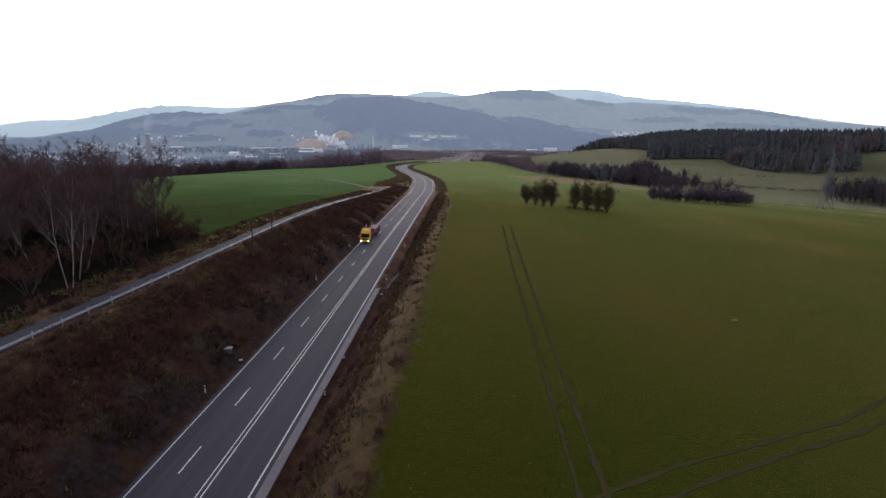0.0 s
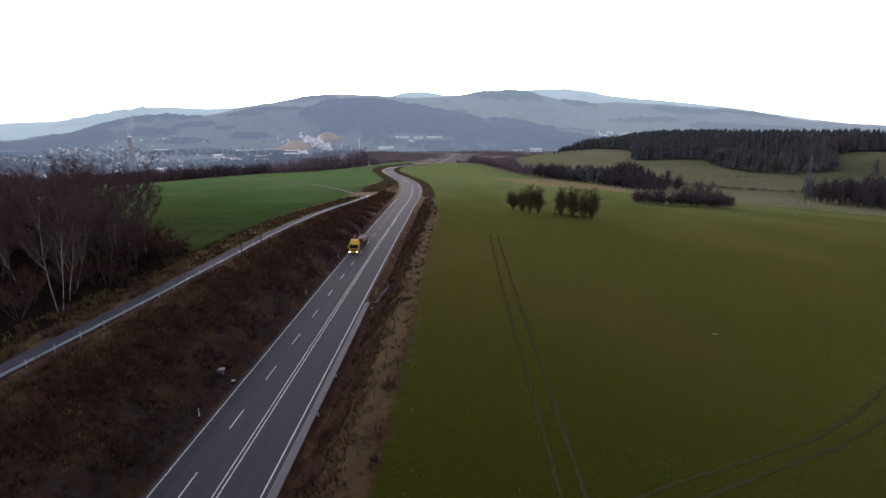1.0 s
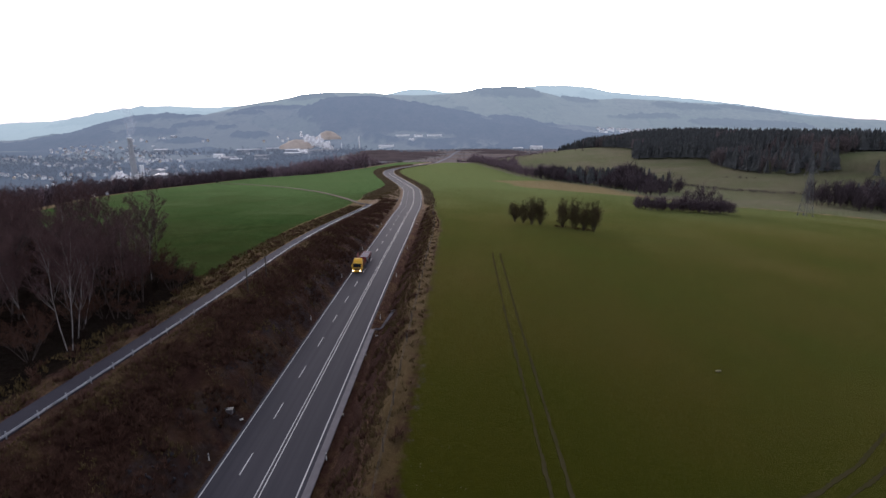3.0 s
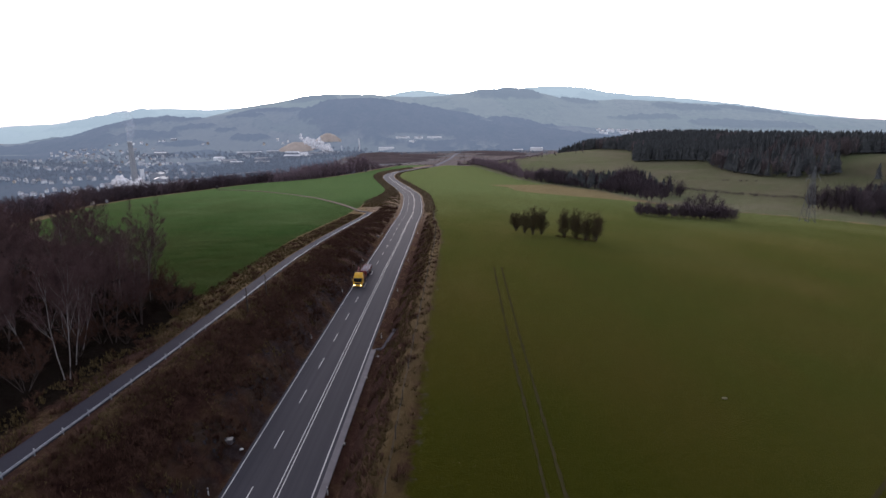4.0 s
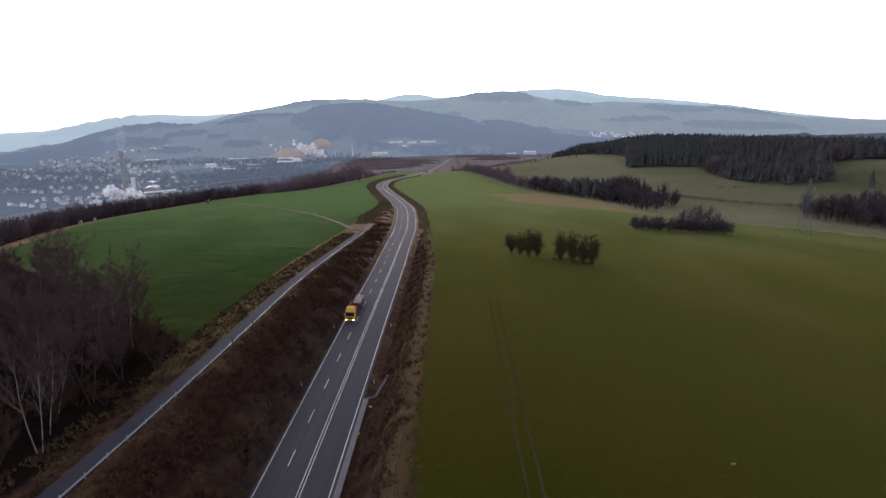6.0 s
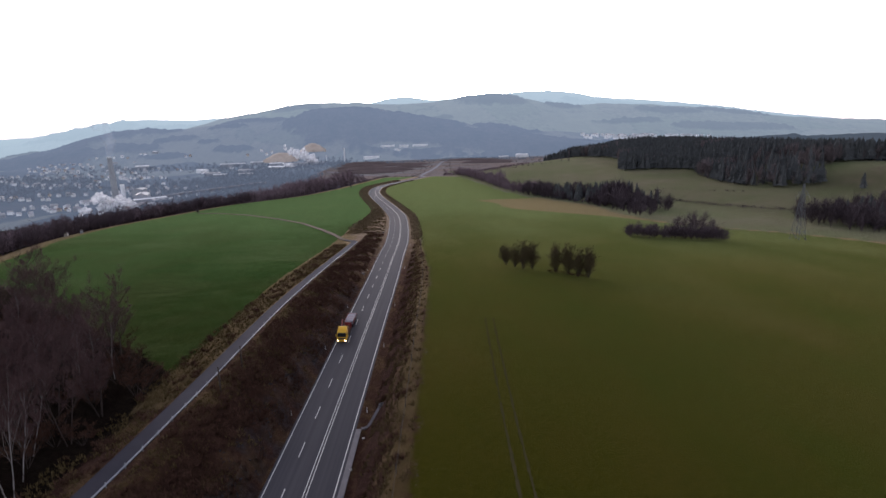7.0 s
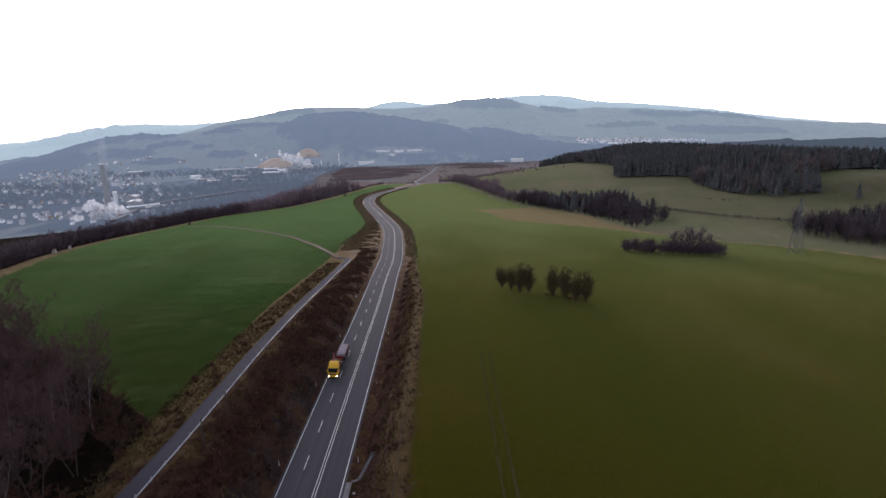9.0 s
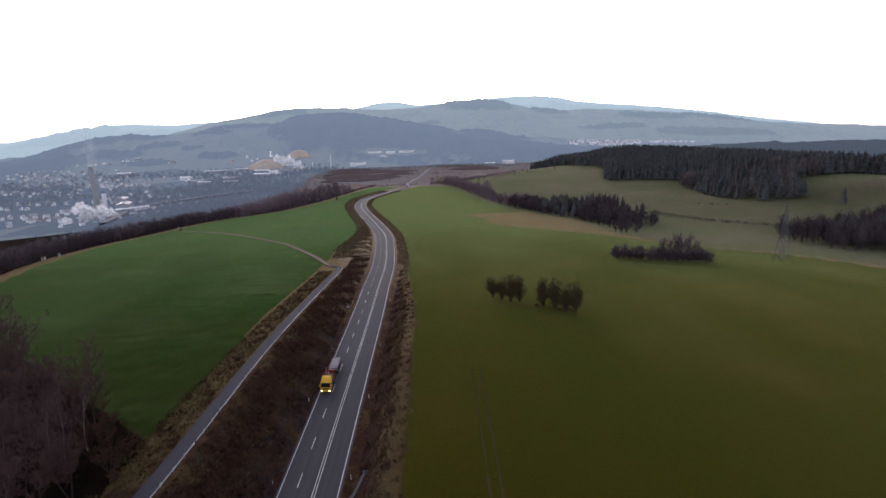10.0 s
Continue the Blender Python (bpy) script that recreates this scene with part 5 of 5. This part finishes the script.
for y in np.arange(-18, 267, 4.0):
    x = float(glide(LANE_LINE, y)) - 0.09
    if me is None:
        bm = boxes((0, 0, -0.5, 0.12, 0.08, 1.42))
        me = bpy.data.meshes.new("post")
        bm.to_mesh(me)
        bm.free()
        me.materials.append(MAT_STEEL)
    ob = new("post", me)
    ob.parent = rail
    ob.location = (x, y, gz(x, y))

# field fence on the verge's top
fence = thing("field_fence", "old wire fence on leaning grey wooden posts", "fence")
fy = np.arange(22, 275, 9.0)
tops = []
for y in fy:
    x = 14.6 + rng.uniform(-0.15, 0.15) - 4.5 * float(ease(165, 275, y))
    h = rng.uniform(1.5, 2.0)
    z = gz(x, y)
    tip = (x + rng.uniform(-0.12, 0.12), y + rng.uniform(-0.1, 0.1), z + h)
    part("fence_post", rods(((x, y, z - 0.4), tip, 0.07, 0.055, 6)), MAT_WOOD, fence)
    tops.append((x, y, z))
for h in (0.55, 1.0, 1.35):
    part("wire", rods(*[((a[0], a[1], a[2] + h), (b[0], b[1], b[2] + h), 0.012, 0.012, 3) for a, b in zip(tops, tops[1:])]), MAT_DARK, fence)
for x, y, h in ((-19.1, 100.4, 4.8), (-19.0, 110.5, 4.6)):
    ob = thing("wooden_pole", "dark weathered wooden pole standing on the bank", "pole", "poles on the bank", at(x, y))
    part("pole_shaft", rods(((0, 0, -0.5), (0.06, 0.02, h), 0.14, 0.11, 8)), MAT_WOOD, ob)
    part("pole_cap", rods(((0.06, 0.02, h), (0.062, 0.021, h + 0.06), 0.09, 0.04, 8)), MAT_DARK, ob)
bag = thing("pale_boulder", "pale boulder lying on the green crop", "boulder", m=at(58.5, 70.9, 30))
bm = bmesh.new()
for x, y, r in ((0, 0, 0.20), (0.26, -0.1, 0.15), (-0.18, 0.12, 0.12)):
    g = bmesh.ops.create_icosphere(bm, subdivisions=2, radius=r, matrix=Matrix.Translation((x, y, 0.1)) @ Matrix.Diagonal((1.3, 1, 0.7, 1)))
    for q in g["verts"]:
        q.co += Vector(rng.uniform(-0.04, 0.04, 3).tolist())
part("boulder_body", bm, MAT_STONE, bag)

# ---------------------------------------------------------------- the power pylon
MAT_LATTICE = surface("weathered_zinc", (0.17, 0.175, 0.18), (0.12, 0.125, 0.13), 1, 8, 0.6, 0.3)
pylon = thing("power_pylon", "grey steel lattice power pylon in the meadow's edge", "pylon", m=at(215, 296, 22))
PH = 30.5


def half(z):
    return 2.4 * (1 - z / PH) ** 1.15 + 0.28


levels = [0, 4.6, 8.8, 12.6, 16.0, 19.0, 21.6, 23.8, 25.6, 27.4, PH]
for sx in (-1, 1):
    for sy in (-1, 1):
        bm = bmesh.new()
        for a, b in zip(levels, levels[1:]):
            rod(bm, (sx * half(a), sy * half(a), a - (0.6 if a == 0 else 0)), (sx * half(b), sy * half(b), b), 0.12, 0.11, 4)
        part("leg", bm, MAT_LATTICE, pylon)
        part("footing", boxes((sx * half(0), sy * half(0), -0.6, 0.8, 0.8, 0.8), bevel=0.05), MAT_GUTTER, pylon)
for a, b in zip(levels, levels[1:]):
    bm = bmesh.new()
    for s in (-1, 1):
        for p, q in (((-half(a), s * half(a), a), (half(b), s * half(b), b)), ((half(a), s * half(a), a), (-half(b), s * half(b), b)),
                     ((s * half(a), -half(a), a), (s * half(b), half(b), b)), ((s * half(a), half(a), a), (s * half(b), -half(b), b)), ((-half(b), s * half(b), b), (half(b), s * half(b), b))):
            rod(bm, p, q, 0.06, 0.06, 3)
    part("bracing", bm, MAT_LATTICE, pylon)
for z, w in ((23.8, 5.4), (25.6, 3.8)):
    for s in (-1, 1):
        part("crossarm", rods(((s * half(z), 0.35, z), (s * w, 0, z + 0.25), 0.07, 0.07, 4), ((s * half(z), -0.35, z), (s * w, 0, z + 0.25), 0.07, 0.07, 4), ((s * half(z), 0, z + 1.2), (s * w, 0, z + 0.25), 0.06, 0.06, 4)), MAT_LATTICE, pylon)
        part("insulator", rods(((s * w, 0, z + 0.2), (s * w, 0, z - 1.3), 0.09, 0.09, 6)), MAT_CONCRETE, pylon)

# ---------------------------------------------------------------- the town and the works in the valley


def vz(x, y):
    z = float(valley_z(np.array(float(x)), np.array(float(y)))) + 0.4
    if y > 1730:
        z = max(z, float(hill_z(HILL_NEAR, 420, 2150, np.array(float(x)), np.array(float(y)))) - 2)
    return z


HOUSE_WALLS = [surface("house_plaster", a, b, 0.2, 2, 0.9, per_object=0.2) for a, b in (((0.93, 0.93, 0.93), (0.88, 0.88, 0.88)), ((0.58, 0.53, 0.46), (0.48, 0.44, 0.38)), ((0.50, 0.52, 0.55), (0.40, 0.42, 0.46)))]
HOUSE_ROOFS = [surface("house_roof", a, b, 0.3, 2, 0.38, per_object=0.25, spec=0.5) for a, b in (((0.40, 0.40, 0.42), (0.50, 0.50, 0.52)), ((0.25, 0.18, 0.165), (0.21, 0.155, 0.145)), ((0.34, 0.34, 0.355), (0.42, 0.42, 0.435)))]


def house(w, l, h, k, label):
    w, l, h = 0.62 * w, 0.64 * l, 0.8 * h
    ob = thing("house", label, "house", "houses of the town")
    part("wall", boxes((0, 0, -2.0, w, l, h + 2.0)), HOUSE_WALLS[k], ob)
    r = prism([(-w / 2 - 0.5, h - 0.2), (0, h + w * 0.42), (w / 2 + 0.5, h - 0.2)], l + 0.8)
    bmesh.ops.rotate(r, verts=r.verts, cent=(0, 0, 0), matrix=Matrix.Rotation(math.pi / 2, 3, "Z"))
    part("roof", r, HOUSE_ROOFS[k], ob)
    part("chimney", boxes((w * 0.12, l * 0.2, h + w * 0.22, 0.8, 0.8, 2.0)), HOUSE_ROOFS[1], ob)
    return ob


protos = [house(9, 12, 6.5, 0, "white rendered town house with dark slate roof"), house(10, 15, 7.5, 0, "large white town house with dark slate roof"),
          house(9, 11, 5.5, 1, "beige rendered house with red tiled roof"), house(11, 20, 9, 2, "grey rendered apartment house with grey roof")]
hr = np.random.RandomState(200)
sites = []
while len(sites) < 250:
    y = hr.uniform(985, 1830)
    u = hr.uniform(0.57, 0.92) if hr.rand() < 0.93 else hr.uniform(0.36, 0.57)
    if hr.rand() > (0.25 if u > 0.80 and y > 1500 else 1.0):
        continue
    x = 22 - u * (y - 18)
    way = hr.uniform(-0.5, 0.35) + (0.0 if hr.rand() < 0.75 else math.pi / 2)
    side = hr.choice([-1, 1])
    for k in range(int(hr.randint(3, 10)) if u > 0.57 else 2):
        a = x + 21 * k * math.cos(way) + hr.uniform(-3, 3)
        b = y + 21 * k * math.sin(way) + 9 * side * (k % 2) + hr.uniform(-3, 3)
        if b > 985 and all(abs(a - c) + abs(b - d) > 15 for c, d in sites) and math.hypot(a + 690, b - 1159) > 48:
            sites.append((a, b))
sites = sites[:250]
for i, (x, y) in enumerate(sites):
    p = protos[(0, 0, 1, 2, 0, 3, 1, 0)[i % 8]]
    m = pose(x, y, vz(x, y), 0, 0, hr.choice([20, 65, 110, 160]) + hr.uniform(-12, 12))
    if i < 4:
        protos[i].matrix_world = m
    else:
        copy_thing(p, m)
vr = np.random.RandomState(201)
for i in range(90):
    x, y = (vr.uniform(520, 1180), vr.uniform(2005, 2100)) if i % 2 else (vr.normal(720, 110), vr.uniform(2005, 2090))
    if x > 700:
        y += (x - 700) * 0.5
    z = max(float(hill_z(HILL_NEAR, 420, 2150, np.array(x), np.array(y))), float(hill_z(HILL_MID, 700, 2900, np.array(x), np.array(y))), vz(x, y))
    m = pose(x, y, z, 0, 0, vr.uniform(0, 180))
    if i:
        copy_thing(cottage, m)
        continue
    cottage = tagged(thing("house", "", "house", m=m), "small white village house on the far slope", "house", "houses of the far village")
    part("wall", boxes((0, 0, -2.0, 9, 13, 10.5)), HOUSE_WALLS[0], cottage)
    r = prism([(-7, 8.4), (0, 10.6), (7, 8.4)], 9.6)
    part("roof", r, HOUSE_ROOFS[2], cottage)
    part("chimney", boxes((1.5, 2.5, 9.0, 0.8, 0.8, 2.4)), HOUSE_ROOFS[1], cottage)

for i, (x, y) in enumerate(((-1030, 1884), (-1012, 1880), (-856, 1846), (-842, 1852), (-694, 1600), (-680, 1592), (-945, 1628), (-778, 1356), (-765, 1348), (-560, 1850), (-600, 1866), (-640, 1838), (-575, 1838), (-1085, 1868), (-1110, 1862), (-1060, 1856), (-210, 2140), (-60, 2150))):
    copy_thing(protos[(0, 1, 0, 2)[i % 4]], pose(x, y, vz(x, y) + (3 if y > 1730 else 0), 0, 0, 40 + 37 * i))

MAT_WHITE_ROOF = surface("white_sheet_roof", (0.92, 0.92, 0.92), (0.82, 0.83, 0.84), 0.1, 1, 0.6)
MAT_SHED = surface("grey_sheet_wall", (0.42, 0.44, 0.47), (0.32, 0.34, 0.37), 0.1, 1, 0.7)
MAT_STACK = surface("stack_concrete", (0.42, 0.43, 0.44), (0.32, 0.33, 0.34), 0.1, 0.8, 0.9)


def hall(x, y, w, l, h, turn, white, label):
    ob = thing("factory_hall", label, "factory hall", "halls of the works", pose(x, y, vz(x, y), 0, 0, turn))
    part("wall", boxes((0, 0, -3, w, l, h + 3)), MAT_SHED if white < 2 else MAT_WHITE_ROOF, ob)
    r = prism([(-w / 2 - 0.4, h), (0, h + w * 0.10 + 0.6), (w / 2 + 0.4, h)], l + 0.8)
    bmesh.ops.rotate(r, verts=r.verts, cent=(0, 0, 0), matrix=Matrix.Rotation(math.pi / 2, 3, "Z"))
    part("roof", r, MAT_WHITE_ROOF if white else HOUSE_ROOFS[2], ob)
    part("ridge_vent", boxes((0, 0, h + w * 0.10 + 0.4, 1.6, l * 0.7, 1.0)), MAT_SHED, ob)
    return ob


for x, y, w, l, h, t, white in ((-668, 1772, 14, 78, 7, -72, 1), (-590, 1775, 12, 40, 8, -80, 1), (-709, 1633, 16, 30, 9, 80, 2), (-549, 1562, 18, 44, 8, -75, 0), (-640, 1545, 16, 40, 8, 100, 0),
                                (-470, 1600, 20, 50, 9, 85, 1), (-430, 1660, 18, 70, 10, -80, 0), (-500, 1690, 18, 40, 12, 95, 1), (-380, 1700, 16, 60, 8, 80, 0), (-212, 1783, 14, 50, 7, -72, 2),
                                (-165, 1868, 10, 46, 4.5, -80, 2), (-110, 1872, 10, 30, 4.5, 100, 2), (-55, 1880, 11, 52, 5, 95, 2), (-130, 1835, 10, 18, 8, 60, 2),
                                (279, 1740, 15, 38, 9, 70, 2), (215, 1700, 14, 30, 6, 95, 1), (-576, 1087, 14, 60, 9, -50, 1), (-535, 1060, 12, 40, 8, -50, 0), (-610, 1120, 24, 40, 16, 20, 0),
                                (-640, 1165, 22, 30, 22, 10, 0), (-960, 1760, 18, 40, 12, 100, 1), (-985, 1900, 10, 20, 6, 80, 1),
                                (-600, 1500, 14, 36, 7, 80, 1), (-520, 1480, 14, 40, 6, 95, 0)):
    hall(x, y, w, l, h, t, white, ("pale sheet-roofed factory hall in the valley" if white else "grey factory hall in the valley"))


def stack(name, label, x, y, h, r0, r1, material, extra=0):
    ob = thing(name, label, "chimney", m=pose(x, y, vz(x, y)))
    part("shaft", rods(((0, 0, -3), (0, 0, h), r0, r1, 20)), material, ob)
    part("rim", rods(((0, 0, h - 1.5), (0, 0, h + 0.6), r1 + 0.5, r1 + 0.5, 20)), MAT_WHITE_ROOF, ob, "white rim at the top")
    for k in range(extra):
        part("ring", rods(((0, 0, h * (k + 1) / (extra + 1)), (0, 0, h * (k + 1) / (extra + 1) + 0.8), r0 + (r1 - r0) * (k + 1) / (extra + 1) + 0.35, r0 + (r1 - r0) * (k + 1) / (extra + 1) + 0.35, 20)), MAT_SHED, ob)
    return ob


stack("works_chimney", "tall grey concrete works chimney above the town", -690, 1159, 96, 7.0, 4.6, MAT_STACK, 3)
stack("boiler_tower", "pale round tower beside the tall chimney", -667, 1150, 36, 4.2, 4.2, MAT_WHITE_ROOF)
stack("white_chimney", "slim white chimney at the works", -297, 1758, 44, 2.4, 2.0, MAT_WHITE_ROOF, 1)
stack("thin_chimney", "short thin chimney at the works", -357, 1764, 22, 1.8, 1.5, MAT_WHITE_ROOF)

MAT_CHIPS = surface("wood_chips", (0.66, 0.56, 0.47), (0.50, 0.41, 0.34), 0.05, 1, 1.0)


def heap(x, y, rx, ry, h, turn, seed):
    r = np.random.RandomState(seed)
    v, f = [], []
    rings, seg = 9, 40
    for i in range(rings + 1):
        t = i / rings
        for j in range(seg):
            a = 2 * math.pi * j / seg
            k = (1 - t) * (1 + 0.12 * math.sin(3 * a + seed) + 0.05 * r.normal())
            v.append((rx * (0.28 * t * 0 + k) * math.cos(a), ry * k * math.sin(a), h * (1 - (1 - t) ** 1.9) + r.normal() * 0.4 - (3 if i == 0 else 0)))
    for i in range(rings):
        for j in range(seg):
            f.append((i * seg + j, i * seg + (j + 1) % seg, (i + 1) * seg + (j + 1) % seg, (i + 1) * seg + j))
    ob = link_mesh("chip_mound", v, f, MAT_CHIPS, smooth=True)
    ob.matrix_world = pose(x, y, vz(x, y), 0, 0, turn)
    return tagged(ob, "great tan heap of wood chips at the works", "heap", "wood chip heaps")


heap(-512, 1792, 66, 38, 27, 8, 1)
heap(-420, 1850, 44, 32, 25, -6, 2)

STEAM, _sn, _sl, _sp = nodes_of("steam")
_sv = place_of(_sn, _sl)
_sf = noise_of(_sn, _sl, _sv, 0.09, 5, 0.65, 0.35, 0.75)
_sp.inputs["Base Color"].default_value = (0.97, 0.96, 0.95, 1)
_sp.inputs["Roughness"].default_value = 1.0
_sp.inputs["Specular IOR Level"].default_value = 0.0
_tr = _sn.new("ShaderNodeBsdfTranslucent")
_tr.inputs["Color"].default_value = (0.97, 0.97, 0.98, 1)
_mx = _sn.new("ShaderNodeMixShader")
_mx.inputs[0].default_value = 0.65
_tp = _sn.new("ShaderNodeBsdfTransparent")
_my = _sn.new("ShaderNodeMixShader")
_out = _sn["Material Output"]
_sl.new(_sp.outputs[0], _mx.inputs[1])
_sl.new(_tr.outputs[0], _mx.inputs[2])
_sl.new(_tp.outputs[0], _my.inputs[1])
_sl.new(_mx.outputs[0], _my.inputs[2])
_sl.new(_my.outputs[0], _out.inputs["Surface"])
_sl.new(calc(_sn, _sl, "ADD", calc(_sn, _sl, "MULTIPLY", _sf, 0.50), 0.27, True), _my.inputs[0])


def plume(x, y, z, puffs, seed, label):
    """Billowing steam: many overlapping lumpy puffs along a drift."""
    r = np.random.RandomState(seed)
    ob = thing("steam_plume", label, "steam", "steam plumes", Matrix.Translation((x, y, z)))
    for px, py, pz, rad in puffs:
        for k in range(3):
            o = r.normal(size=3) * rad * (0.0 if k == 0 else 0.6)
            size = rad * (0.95 if k == 0 else r.uniform(0.45, 0.7))
            mid = Vector((px + o[0], py + o[1], pz + o[2] * 0.8))
            bm = bmesh.new()
            bmesh.ops.create_icosphere(bm, subdivisions=3, radius=size, matrix=Matrix.Translation(mid))
            for q in bm.verts:
                w = q.co * (1.6 / rad) + Vector((seed, 0, 0))
                lump = abs(noise.noise(w)) + 0.5 * abs(noise.noise(w * 2.3)) + 0.28 * abs(noise.noise(w * 5.1))
                q.co = mid + (q.co - mid) * (0.62 + 0.85 * lump)
            part("puff", bm, STEAM, ob).data.shade_smooth()
    return ob


_pr = np.random.RandomState(330)
plume(-606, 1030, vz(-606, 1030) - 4, [(_pr.normal(-14, 22), _pr.normal(0, 8), abs(_pr.normal(6, 13)), _pr.uniform(8, 13)) for _ in range(24)], 301, "white steam cloud drifting round the chimney's foot")
plume(-420, 1700, vz(-446, 1700) - 4, [(46, 0, 6, 9), (40, 0, 18, 11), (28, 0, 28, 13), (8, 0, 37, 15), (-14, 0, 42, 14), (-34, 0, 48, 10), (-50, 0, 58, 6)], 302, "thick white steam plume rising beside the wood chip heaps")
plume(-428, 1600, vz(-455, 1600), [(0, 0, 8, 8), (-14, 0, 12, 7), (12, 0, 5, 6), (-24, 0, 18, 4)], 303, "small white steam puff among the works")

# thin smoke over the tall chimney
WISP, _wn, _wl, _wp = nodes_of("thin_smoke")
_wf = noise_of(_wn, _wl, place_of(_wn, _wl, (1, 1, 0.5)), 0.05, 4, 0.6, 0.40, 0.75)
_wp.inputs["Base Color"].default_value = (0.85, 0.86, 0.88, 1)
_wp.inputs["Roughness"].default_value = 1.0
_wl.new(calc(_wn, _wl, "MULTIPLY", _wf, 0.30), _wp.inputs["Alpha"])
wv, wf = [], []
for i in range(15):
    t = i / 14
    for j in range(14):
        a = 2 * math.pi * j / 14
        w = (3.0 + 20 * t**0.8) * (1 + 0.25 * noise.noise((math.cos(a) * 1.5, math.sin(a) * 1.5, t * 6)))
        wv.append((-690 - 30 * t**1.6 + 7 * math.sin(5 * t) + w * math.cos(a), 1159 + 20 * t + w * math.sin(a), vz(-690, 1159) + 97 + 92 * t))
    if i:
        wf += [((i - 1) * 14 + j, (i - 1) * 14 + (j + 1) % 14, i * 14 + (j + 1) % 14, i * 14 + j) for j in range(14)]
tagged(link_mesh("smoke_wisp", wv, wf, WISP, smooth=True), "thin pale smoke drifting up from the chimney", "smoke")

# spoil on the wasteland
MAT_SPOIL = surface("red_spoil", (0.155, 0.118, 0.112), (0.108, 0.086, 0.084), 0.04, 0.6, 1.0, spec=0.0)
for k, (x, y, rx, ry, h, t) in enumerate(((-190, 1430, 75, 30, 9, 4), (-110, 1400, 60, 26, 8, -6), (-205, 1520, 70, 30, 10, 10), (-60, 1470, 45, 24, 6, 0), (160, 1560, 80, 34, 9, 5), (-150, 1340, 95, 26, 7, 3), (-100, 1560, 90, 30, 5, -4), (-215, 1640, 90, 34, 7, 6), (100, 1690, 90, 30, 4, -3))):
    ob = heap(x, y, rx, ry, h, t, 20 + k)
    ob.name = "spoil_mound"
    ob.data.materials.clear()
    ob.data.materials.append(MAT_SPOIL)
    tagged(ob, "low reddish spoil heap on the wasteland", "heap", "spoil heaps")

# bare woods on the valley floor and the slopes behind, with haze painted in as emission
tw = []
tr = np.random.RandomState(310)
WORKS_WAY = np.array([(np.interp(k, (0, 1, 2, 3, 4), (-560, -598, -538, -484, -427)), np.interp(k, (0, 1, 2, 3, 4), (960, 1125, 1160, 1177, 1205))) for k in np.linspace(0, 4, 60)])
while len(tw) < 4200:
    y = tr.uniform(960, 1790)
    x = 22 + tr.uniform(-0.92, 0.0) * y
    if x < -270 and 0.5 * math.sin(x * 0.011 + 0.6) + 0.5 * math.sin(y * 0.013 + x * 0.004) + tr.uniform(-0.5, 0.5) > (0.15 if x < -0.57 * y else -0.35) and np.hypot(x - WORKS_WAY[:, 0], y - WORKS_WAY[:, 1]).min() > 20 and all(abs(x - a) + abs(y - b) > 12 for a, b in sites[::2]):
        tw.append(((x, y), vz(x, y), tr.uniform(0.5, 1.2)))
scrub("backdrop_trees", "hazy bare trees between the town's houses", "trees", tw, 12.0, MAT_HAZED_VALLEY_WOOD, 311, 18, 0.85, 0.8)
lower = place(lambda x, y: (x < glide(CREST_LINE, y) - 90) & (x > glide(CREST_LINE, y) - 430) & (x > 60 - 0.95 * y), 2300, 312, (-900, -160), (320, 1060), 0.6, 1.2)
scrub("slope_woods", "dense hazy bare woodland at the foot of the slope", "woodland", lower, 13.0, MAT_HAZED_VALLEY_WOOD, 313, 22, 0.8, 0.7)

# sheds at the far edge of the left field
for x, y, w, l, t, k in ((-203, 322, 1.7, 2.3, 20, 1), (-200, 331, 1.5, 2.0, 35, 2)):
    ob = thing("garden_shed", "small pale shed at the field's edge", "shed", "sheds at the field's edge", at(x, y, t))
    part("wall", boxes((0, 0, -0.3, w, l, 2.1)), HOUSE_WALLS[k], ob)
    r = prism([(-w / 2 - 0.2, 1.75), (0, 1.75 + w * 0.3), (w / 2 + 0.2, 1.75)], l + 0.4)
    bmesh.ops.rotate(r, verts=r.verts, cent=(0, 0, 0), matrix=Matrix.Rotation(math.pi / 2, 3, "Z"))
    part("roof", r, HOUSE_ROOFS[1], ob)
hide = thing("field_hide", "small dark wooden hide beside the field track", "hide", m=at(-171, 424, 15))
part("cabin", boxes((0, 0, 0.6, 1.5, 1.5, 1.7), bevel=0.04), MAT_WOOD, hide)
part("lid", boxes((0, 0, 2.3, 1.8, 1.8, 0.12)), MAT_DARK, hide)
for sx in (-1, 1):
    for sy in (-1, 1):
        part("leg", rods(((sx * 0.7, sy * 0.7, -0.3), (sx * 0.65, sy * 0.65, 0.7), 0.07, 0.07, 6)), MAT_WOOD, hide)
